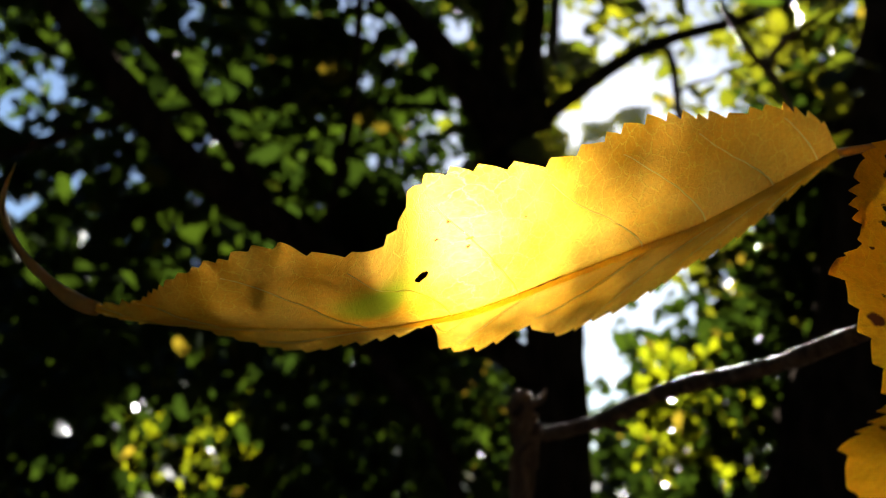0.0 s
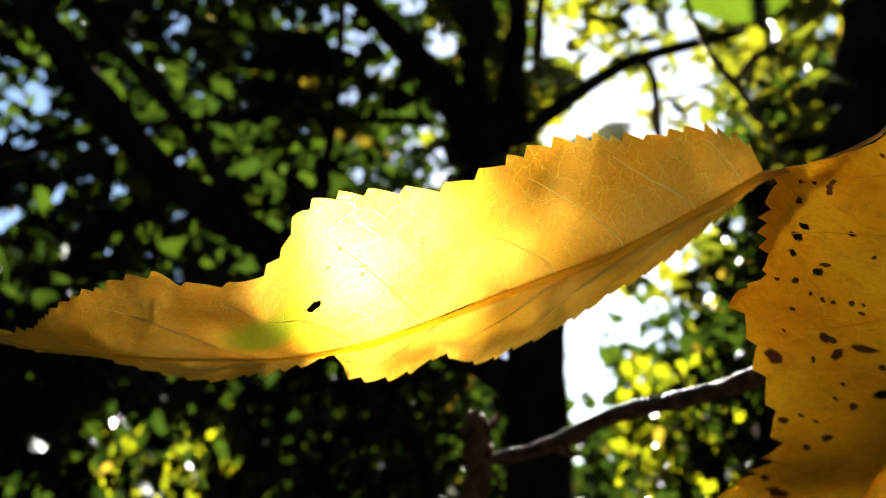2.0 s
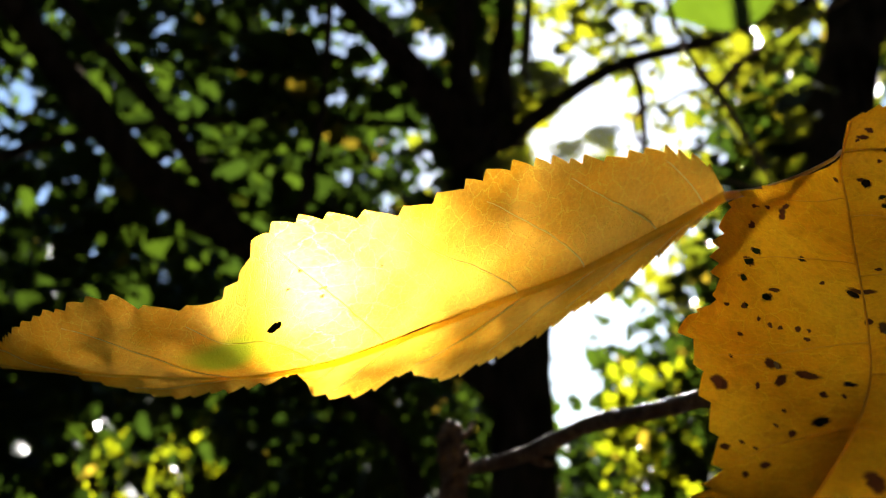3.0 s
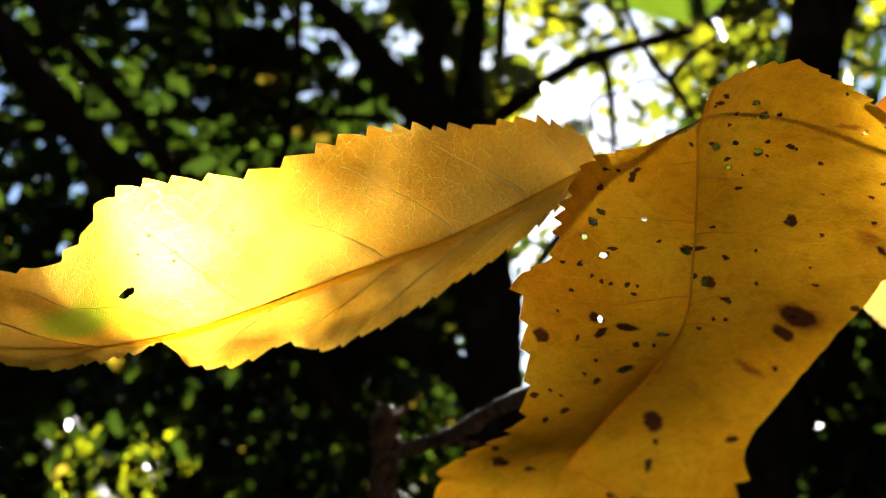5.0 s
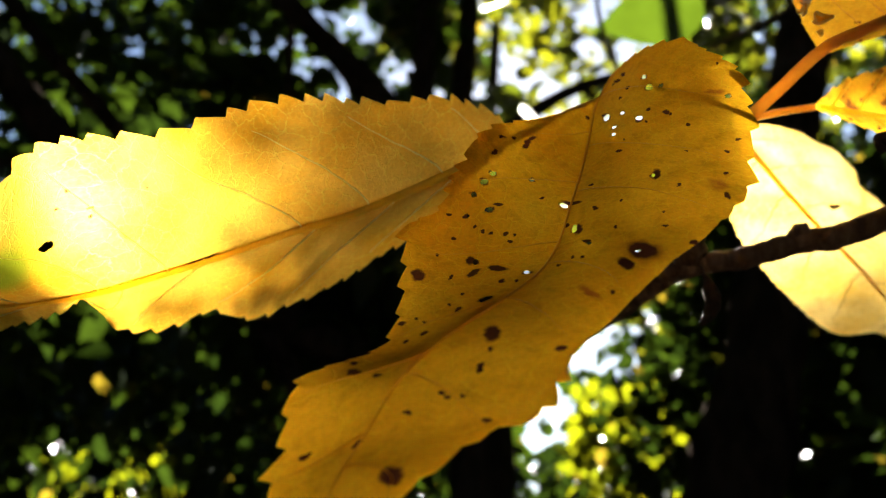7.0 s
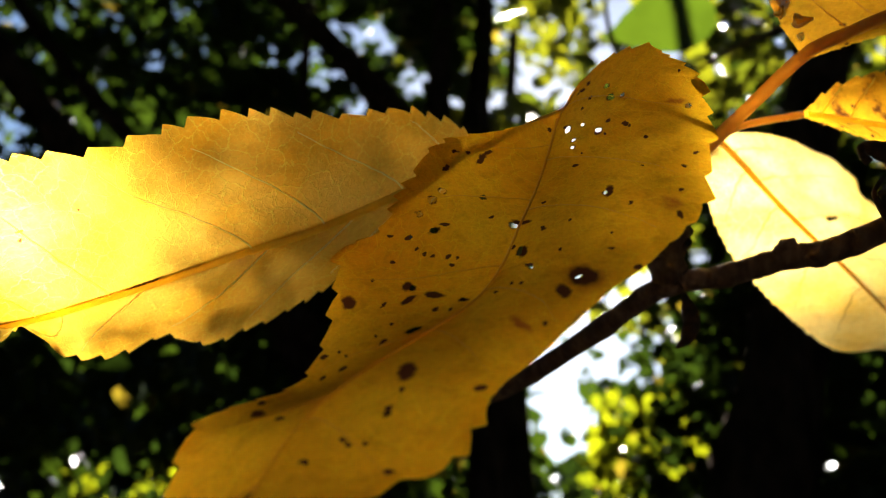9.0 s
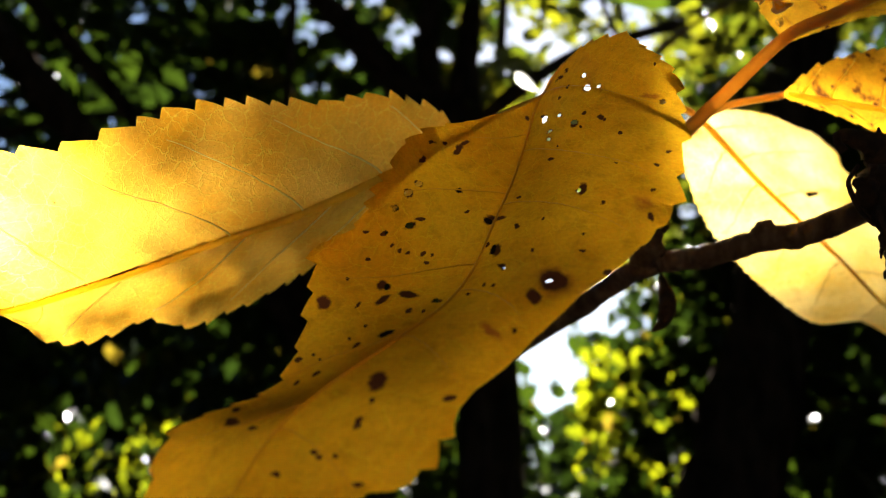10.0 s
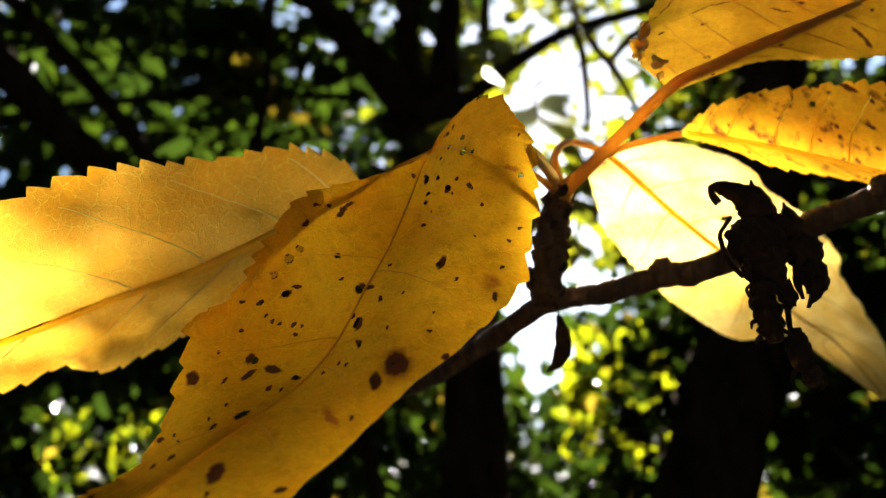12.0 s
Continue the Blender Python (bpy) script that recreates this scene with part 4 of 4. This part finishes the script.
# ---- the branch ----
def build_branch():
    b = tagged(empty("branch", mm((152.7, 108, 64.1))), "thin dark brown fruit-tree branch with knots and a broken end", "branch")
    tube_part("stem", BRANCH_LINE, (2.3, 2.1, 2.0, 1.9, 1.9, 1.8, 1.8, 1.9, 1.9, 2.0, 2.1, 2.0), MAT_TWIG, b, "", 130, 14, 0.10, 3, 0.12)
    for k, (c, r) in enumerate([((108.6, 122.0, 49.8), 1.5), ((112.6, 120.2, 47.6), 1.6), ((113.8, 120, 47.9), 1.3), ((125, 117, 53.8), 1.3), ((48, 222, 36.8), 1.9), ((60, 196, 41.2), 1.6), ((141, 110, 59.2), 1.9)]):
        lump("knot", c, (1.5 * r, r, r), (0, -20, 0), 0.12, k, MAT_TWIG, b)
    tube_part("spur", [(89.3, 123, 44.0), (89.6, 119, 50), (90.4, 116, 56), (91.2, 113, 60.5)], (2.3, 2.6, 2.5, 1.5), MAT_TWIG, b, "short knobbly spur that bears the leaves", 34, 14, 0.25, 8, 0.3)
    rng = random.Random(4)
    for k in range(26):
        f = k / 26
        a = k * 2.4
        c = np.array([89.4 + 1.8 * f, 122 - 9 * f, 45.5 + 15 * f])
        out = np.array([math.cos(a), math.sin(a), 0.0])
        root = c + out * (2.0 - 0.9 * f)
        tip = root + out * rng.uniform(0.6, 1.5) + np.array([0, 0, rng.uniform(1.2, 2.4)])
        tube_part("bud_scale", [tuple(root), tuple((root + tip) / 2 + out * 0.4), tuple(tip)], (0.9, 0.7, 0.12), MAT_DRY, b, "", 6, 6, 0.25, k)
    tube_part("broken_stub", [(23.2, 262, -60), (22.9, 262, 13.1), (23.6, 262, 33.4), (22.4, 261, 44), (23.4, 262, 48.6)], (3.2, 3.4, 4.4, 3.8, 2.2), MAT_TWIG, b, "broken upright stub with rough bark", 40, 12, 0.28, 12, 0.2)
    for k in range(7):
        z = 28 + 3 * k
        x = 23 + rng.uniform(-3.5, 4.5)
        tube_part("splinter", [(x - 1, 259.5, z - 2), (x + rng.uniform(0, 2), 258, z), (x + rng.uniform(1, 4), 257.5, z + rng.uniform(1, 3.5))], (1.3, 1.1, 0.2), MAT_DRY if k % 2 else MAT_TWIG, b, "", 6, 6, 0.3, k)
    tube_part("side_bud", [(43, 234, 36), (46.5, 231, 33.8), (50, 230, 33.2)], (1.2, 1.3, 0.6), MAT_TWIG, b, "", 8, 8, 0.2, 5)


build_branch()

# ---- the leaves ----
leaf("leaf", "long yellow toothed leaf with a green patch and torn edge", (FLAME_MID, FLAME_UP, FLAME_LOW), MAT_FLAME, (3.6, 1.0), -1, (-0.08, 0.05), 3,
     rib=(0.85, 0.7, 0.5, 0.2), petiole=([(60.1, 114, 59.9), (62.5, 106.5, 57.6), (64.8, 98.8, 56.2), (69.6, 99.4, 59.0), (73.2, 102, 62.0), (79, 104, 62.0), (86, 108, 60.2), (89.8, 111, 58.8)], (0.8, 0.42, 0.26, 0.24, 0.22, 0.22, 0.35, 0.8), MAT_PETIOLE, "reddish leaf stalk"),
     holes=[(58.2, -11.0, 1.0, 0.62, 10)], veins=9, ns=560, nv=70, rippled=0.6, curled_teeth=0.45, whole=((1, -0.1, 0.27),), vein_width=0.56, vein_material=MAT_AMBERVEIN, tear=(1, (0.2786, 0.3283, 0.3317, 0.3497), (0.0, 0.93, 0.93, 0.0)))
tail = bpy.data.objects["leaf"]
tube_part("curled_tip", [(-54.0, 123.6, 34.8), (-58, 124.3, 36.2), (-62.4, 125, 38.9), (-68.6, 126, 43.9), (-73.5, 127, 49.7), (-75.3, 127, 54.8), (-74.5, 127, 61.4)], (1.2, 1.4, 1.0, 0.7, 0.6, 0.5, 0.1), MAT_TIP, tail, "withered thread-like curled tip", 40, 8, 0.1, 2)
leaf("leaf", "amber leaf with brown spots and insect holes, in shade", (SPOT_MID, SPOT_LEFT, SPOT_RIGHT), MAT_SPOT, (3.3, 1.25), 1, (-0.06, 0.05), 5,
     rib=(0.12, 0.16, 0.13, 0.09, 0.05), vein_width=0.4, whole=((1, 0.42, 0.74), (-1, -0.1, 0.28)), base_teeth=(1, 5.0, 1.1), rippled=0.45, tear=(-1, (0.39, 0.43, 0.446, 0.46), (0.0, 0.11, 0.11, 0.0)), rib_material_=MAT_REDRIB, petiole=([(89.7, 110, 60.0), (86.6, 99, 57.0), (84.2, 91, 55.0), (82.5, 86, 53.8)], (0.9, 0.75, 0.65, 0.4), MAT_PETIOLE, "leaf stalk running into the folded base"),
     holes=SPOT_HOLES + FOLD_HOLES,
     veins=7, ns=620, nv=110, vein_lean=8.0)
leaf("leaf", "pale yellow leaf glowing in full sun behind the branch", (PALE_MID, PALE_LEFT, PALE_RIGHT), MAT_PALE, (2.6, 0.5), 1, (0.04, 0.04), 6,
     rib=(0.75, 0.65, 0.5, 0.2), rib_material_=MAT_GOLDRIB, vein_width=0.7, petiole=([(91.0, 113, 60.5), (91.1, 116, 67.0), (95.0, 122, 72.4), (101.5, 128, 73.9)], (0.8, 0.65, 0.6, 0.6), MAT_PETIOLE, "thin reddish leaf stalk"),
     holes=[(30.5, 11.5, 1.0, 0.45, 0)], veins=7, ns=220, nv=22)
leaf("leaf", "rust-spotted yellow leaf with a serrated edge", (RUST_MID, RUST_UP, RUST_LOW), MAT_RUST, (3.0, 1.0), 1, (0.10, 0.04), 7,
     rib=(0.6, 0.5, 0.4, 0.1), petiole=([(91.6, 113, 60.5), (94.4, 113, 62.6), (102.4, 117, 68.9), (113.3, 119, 72.6)], (0.8, 0.65, 0.6, 0.6), MAT_PETIOLE, "brownish red leaf stalk"),
     holes=[(23, -9, 0.4, 0.4, 0)], veins=7, ns=240, nv=24)
leaf("leaf", "curled golden leaf with a withered brown edge", (CURL_MID, CURL_UP, CURL_LOW), MAT_CURL, (2.2, 0.6), 1, (0.14, 0.05), 8,
     rib=(0.3, 0.3, 0.3, 0.2), rib_material_=MAT_REDRIB, vein_width=0.7, petiole=([(91.4, 113.5, 58.0), (92.6, 112.5, 60.2), (95.6, 109, 62.3), (99.5, 106, 65.6), (106.2, 101.2, 71.2), (111.0, 98.2, 72.6), (117.4, 97.2, 75.4), (124.9, 96.2, 78.3), (133.4, 95.2, 81.9)], (1.2, 1.15, 1.05, 1.0, 0.95, 0.95, 0.9, 0.8, 0.5), MAT_PETIOLE, "stout orange-red leaf stalk"),
     veins=7, ns=300, nv=40, vein_material=MAT_DARKVEIN, vein_lean=16.0)


# ---- dried flowers and buds on the branch ----
def crumpled(name, at, size, turn, seed, parent, material, label=""):
    """A dry, crumpled scrap: a folded lobed sheet with thickness."""
    rng = random.Random(seed)
    n, m = 10, 9
    verts = []
    for layer in (0, 1):
        for i in range(n):
            for j in range(m):
                u, v = i / (n - 1), j / (m - 1) * 2 - 1
                w = size[1] * (0.25 + 0.75 * math.sin(math.pi * min(1, u * 1.15 + 0.05)) ** 0.6) * (1 + 0.18 * math.sin(5 * u + seed + 3 * v))
                curl = 1.1 * v
                p = Vector((math.sin(curl) * w * 0.8 + 0.12 * size[1] * math.sin(7 * u + seed), (1 - math.cos(curl)) * w * 0.9 + layer * 0.18, -u * size[0]))
                p += Vector((rng.uniform(-1, 1), rng.uniform(-1, 1), rng.uniform(-1, 1))) * 0.05 * size[1]
                verts.append(mm(Vector(at) + turn @ p))
    faces = []
    for i in range(n - 1):
        for j in range(m - 1):
            a = i * m + j
            faces.append((a, a + 1, a + m + 1, a + m))
            b = a + n * m
            faces.append((b, b + m, b + m + 1, b + 1))
    rim = [j for j in range(m)] + [i * m + m - 1 for i in range(1, n)] + [(n - 1) * m + j for j in range(m - 2, -1, -1)] + [i * m for i in range(n - 2, 0, -1)]
    for a, b in zip(rim, rim[1:] + rim[:1]):
        faces.append((a, a + n * m, b + n * m, b))
    return mesh_object(name, verts, faces, material, parent, label)


def turned(x, y, z):
    return Euler((radians(x), radians(y), radians(z))).to_matrix()


def build_dry_cluster():
    c = tagged(empty("dried_flower_cluster", mm((121, 109, 51))), "withered black-brown flower cluster hanging on the branch", "dried flower")
    tube_part("stalk", [(127, 115, 53.5), (124, 109, 51.5), (121, 103, 49.5), (118, 98, 46)], (1.6, 1.9, 2.1, 1.6), MAT_DRY, c, "", 20, 10, 0.3, 3, 0.3)
    tube_part("hooked_petal", [(109.6, 97, 51.0), (108.7, 96.8, 52.0), (108.9, 96.8, 53.1), (110.9, 97, 53.0), (113.6, 97, 51.6), (114.8, 97, 48.6)], (0.55, 0.5, 0.6, 1.1, 2.0, 2.5), MAT_DRY, c, "", 26, 10, 0.2, 6)
    for k, (at, radii, turn) in enumerate([
        ((113.9, 97, 45.6), (3.4, 2.6, 3.6), (0, 8, 0)), ((114.3, 96.6, 41.6), (2.7, 2.2, 3.0), (0, 0, 0)), ((116.4, 97.6, 47.8), (2.2, 1.9, 2.2), (0, 20, 0)), ((118.7, 98, 47.6), (1.9, 1.8, 1.9), (0, 30, 0)),
        ((113.7, 96.5, 38.6), (1.9, 1.6, 2.0), (0, 0, 40)), ((117.0, 97, 38.4), (1.15, 1.0, 1.9), (0, -10, 0)), ((120.3, 97.5, 44.2), (2.5, 1.9, 2.1), (0, -20, 0)), ((121.2, 97.5, 41.0), (2.1, 1.5, 2.4), (0, -22, 20)),
        ((117.2, 96, 30.2), (1.5, 0.8, 2.6), (0, -5, 0)), ((118.2, 96, 27.4), (1.2, 0.8, 1.5), (0, 10, 0)),
    ]):
        lump("calyx", at, radii, turn, 0.16, 70 + k, MAT_DRY, c, "", 18, 0.25)
    tube_part("catkin", [(113.8, 96.5, 38.6), (113.6, 96.3, 36.2), (114.0, 96.2, 33.8), (114.4, 96.2, 31.6)], (1.5, 1.6, 1.6, 0.9), MAT_DRY, c, "", 22, 12, 0.3, 9, 0.15)
    rng = random.Random(8)
    for k in range(16):
        a, z = k * 2.4, 38.2 - 0.4 * k
        root = Vector((113.9 + 1.4 * math.cos(a), 96.3 + 1.3 * math.sin(a), z))
        out = Vector((math.cos(a), math.sin(a), -0.4))
        tube_part("scale", [tuple(root), tuple(root + out * 0.7), tuple(root + out * 0.9 + Vector((0, 0, -rng.uniform(0.5, 1.0))))], (0.4, 0.3, 0.1), MAT_DRY, c, "", 6, 5, 0.2, k)
    for k, (at, size, turn) in enumerate([
        ((119.0, 96.6, 42.8), (5.2, 1.3), (5, -8, 30)), ((121.4, 96.6, 41.6), (6.0, 1.4), (-4, -22, 200)), ((122.2, 97, 44.6), (2.6, 0.8), (0, -100, 60)), ((121.8, 97, 43.0), (2.6, 0.8), (5, -70, 60)),
        ((117.4, 95.6, 33.4), (6.6, 1.7), (0, -6, 20)), ((118.6, 95.8, 31.5), (4.5, 1.2), (0, -18, 60)), ((113.0, 95.4, 48.0), (5, 2.0), (5, 20, 40)), ((116.0, 95.2, 45.5), (5, 1.9), (-8, -14, 200)),
        ((114.4, 96, 51.8), (2.2, 0.7), (0, 170, 20)), ((112, 95.5, 42.5), (3.5, 1.4), (0, 12, 70)), ((119.2, 96.5, 49), (2.2, 1.0), (0, 150, 0)),
    ]):
        crumpled("petal", at, size, turned(*turn), 50 + k, c, MAT_DRY)
    for k, (line, r) in enumerate([([(110.9, 97, 48.9), (109.1, 96.5, 46.5), (108.9, 96, 44.6), (109.6, 96, 42.1), (111.2, 96, 40.2)], (0.3, 0.35, 0.35, 0.3)), ([(116.9, 97, 37.5), (116.6, 96.6, 35.4), (116.4, 96.2, 33.4), (117, 96, 31.5)], (0.6, 0.4, 0.35, 0.5)),
                                   ([(112.4, 96, 39.5), (111.2, 95.6, 38.4), (111.6, 95.4, 37.2), (112.9, 95.4, 37.4)], (0.22, 0.2, 0.15)), ([(118.6, 96, 28), (119.8, 96, 27.2), (119.6, 96, 26), (119.0, 96, 25.4)], (0.35, 0.25, 0.12)), ([(116.2, 96, 28), (115.6, 96, 26.6), (116.1, 96, 25.4)], (0.3, 0.22, 0.1))]):
        tube_part("filament", line, r, MAT_DRY, c, "", 18, 7, 0.15, k)
    h = tagged(empty("dried_bud", mm((90.9, 122, 43.5))), "small curled dry bud hanging from a thread under the branch", "dried bud")
    tube_part("thread", [(90.9, 123, 44.5), (91.0, 120.5, 42.0), (90.9, 119.5, 40.5)], (0.18, 0.15, 0.2), MAT_DRY, h, "", 8, 6, 0.1, 2)
    tube_part("bud", [(90.8, 119.5, 41.0), (91.2, 119, 38.5), (91.1, 118, 35.6), (89.9, 118, 33.2), (88.4, 118, 31.9)], (0.4, 1.1, 1.35, 0.9, 0.15), MAT_DRY, h, "", 22, 9, 0.15, 4)
    # white translucent sheet added to draw a bright dash beside the twig
    s = tagged(empty("bright_dash", (0.114, 0.479, 1.803)), "small white sheet added as a bright dash at the end of a twig", "dry scrap")
    kv, kf = petal_leaf(1, 0.24, 0.3, 0.1, 6)
    ux = (mm((126, 481, 291)) - mm((112.5, 477, 304))).normalized()
    uy = ux.cross(Vector((0.1, -1, 0.2))).normalized()
    mesh_object("scrap", (kv * 0.0175) @ np.array([ux, uy, ux.cross(uy)]) + np.array(mm((112.5, 477, 304))), kf, MAT_DASH, s)
    tube_part("twig", [(125.5, 481, 291.4), (140, 484, 278), (175, 492, 262), (230, 505, 250)], (0.5, 0.5, 0.6, 0.8), MAT_TWIG, s, "", 18, 7, 0.15, 3)
    g = tagged(empty("green_leaf", mm((263, 510, 427))), "broad fresh green leaf, out of focus", "leaf")
    kv, kf = petal_leaf(1, 0.24, 0.04, 0.1, 10)
    m = Matrix.Translation(mm((263, 510, 427))) @ look((0, 0, 0), (-46, 2, -17)).to_3x3().to_4x4()
    frame_x = (mm((166, 501, 381)) - mm((263, 510, 427)))
    ux = frame_x.normalized()
    uy = Vector((0.25, 0.25, -0.9)).cross(ux).normalized().cross(ux).normalized()
    uz = ux.cross(uy)
    turn = np.array([ux, uy, uz])
    mesh_object("blade", (kv * frame_x.length) @ turn + np.array(mm((263, 510, 427))), kf, MAT_FRESH, g)
    tube_part("petiole", [(263, 510, 427), (290, 530, 440), (330, 560, 450)], (0.5, 0.7, 1.0), MAT_TWIG, g, "", 10, 7, 0.1, 2)


build_dry_cluster()


def build_hanging_twig():
    """A thin bare twig with a side arm and a curled shoot, between the branch and the trees."""
    t = tagged(empty("twig", mm((168, 470, 402))), "thin dark bare twig with a side arm and a curled shoot", "twig")
    tube_part("stem", [(166, 474, 460), (168, 470, 402), (168, 465, 369), (173, 460, 335), (184, 460, 310), (193, 460, 298), (201, 455, 275), (210, 450, 246), (216, 448, 225)], (1.5, 1.6, 1.7, 1.8, 2.2, 2.6, 1.8, 1.5, 1.0), MAT_TWIG, t, "", 60, 10, 0.15, 21, 0.2)
    tube_part("side_arm", [(193, 460, 298), (212, 475, 326), (239, 480, 350), (270, 485, 374), (295, 490, 391), (335, 500, 423), (390, 520, 470)], (2.4, 2.6, 1.6, 1.4, 1.3, 1.2, 1.0), MAT_TWIG, t, "", 50, 10, 0.15, 22, 0.25)
    tube_part("curled_shoot", [(190, 468, 306), (178, 480, 309), (168, 490, 307), (156, 495, 306), (149, 498, 301), (148, 496, 286), (153, 490, 270), (167, 485, 263)], (0.9, 0.9, 1.0, 1.2, 1.3, 1.2, 1.0, 0.4), MAT_TWIG, t, "", 44, 10, 0.12, 23, 0.15)
    for k, (at, r) in enumerate([((184, 459, 311), 2.6), ((212, 474, 327), 2.8), ((173, 459, 336), 2.3)]):
        lump("bud", at, (r, r, 1.4 * r), (0, 20 * k, 0), 0.15, 30 + k, MAT_TWIG, t)


build_hanging_twig()


def build_withered_edge():
    """The crinkled dry lobes at the base of the curled leaf."""
    curled = bpy.data.objects["leaf.004"]
    for k, (at, size, turn) in enumerate([((100.6, 92.6, 73.6), (3.4, 1.7), (20, 35, 30)), ((100.4, 93.4, 71.9), (3.0, 1.3), (0, 70, 60)), ((101.6, 94.2, 71.0), (3.2, 1.2), (-20, 60, 100)), ((100.6, 91.8, 76.0), (3.0, 1.2), (10, 20, 0)), ((103.6, 95.8, 70.4), (2.2, 0.9), (0, 40, 40))]):
        crumpled("withered_edge", at, size, turned(*turn), 90 + k, curled, MAT_CRISP, "crisp curled-in dry edge" if k == 0 else "")


build_withered_edge()
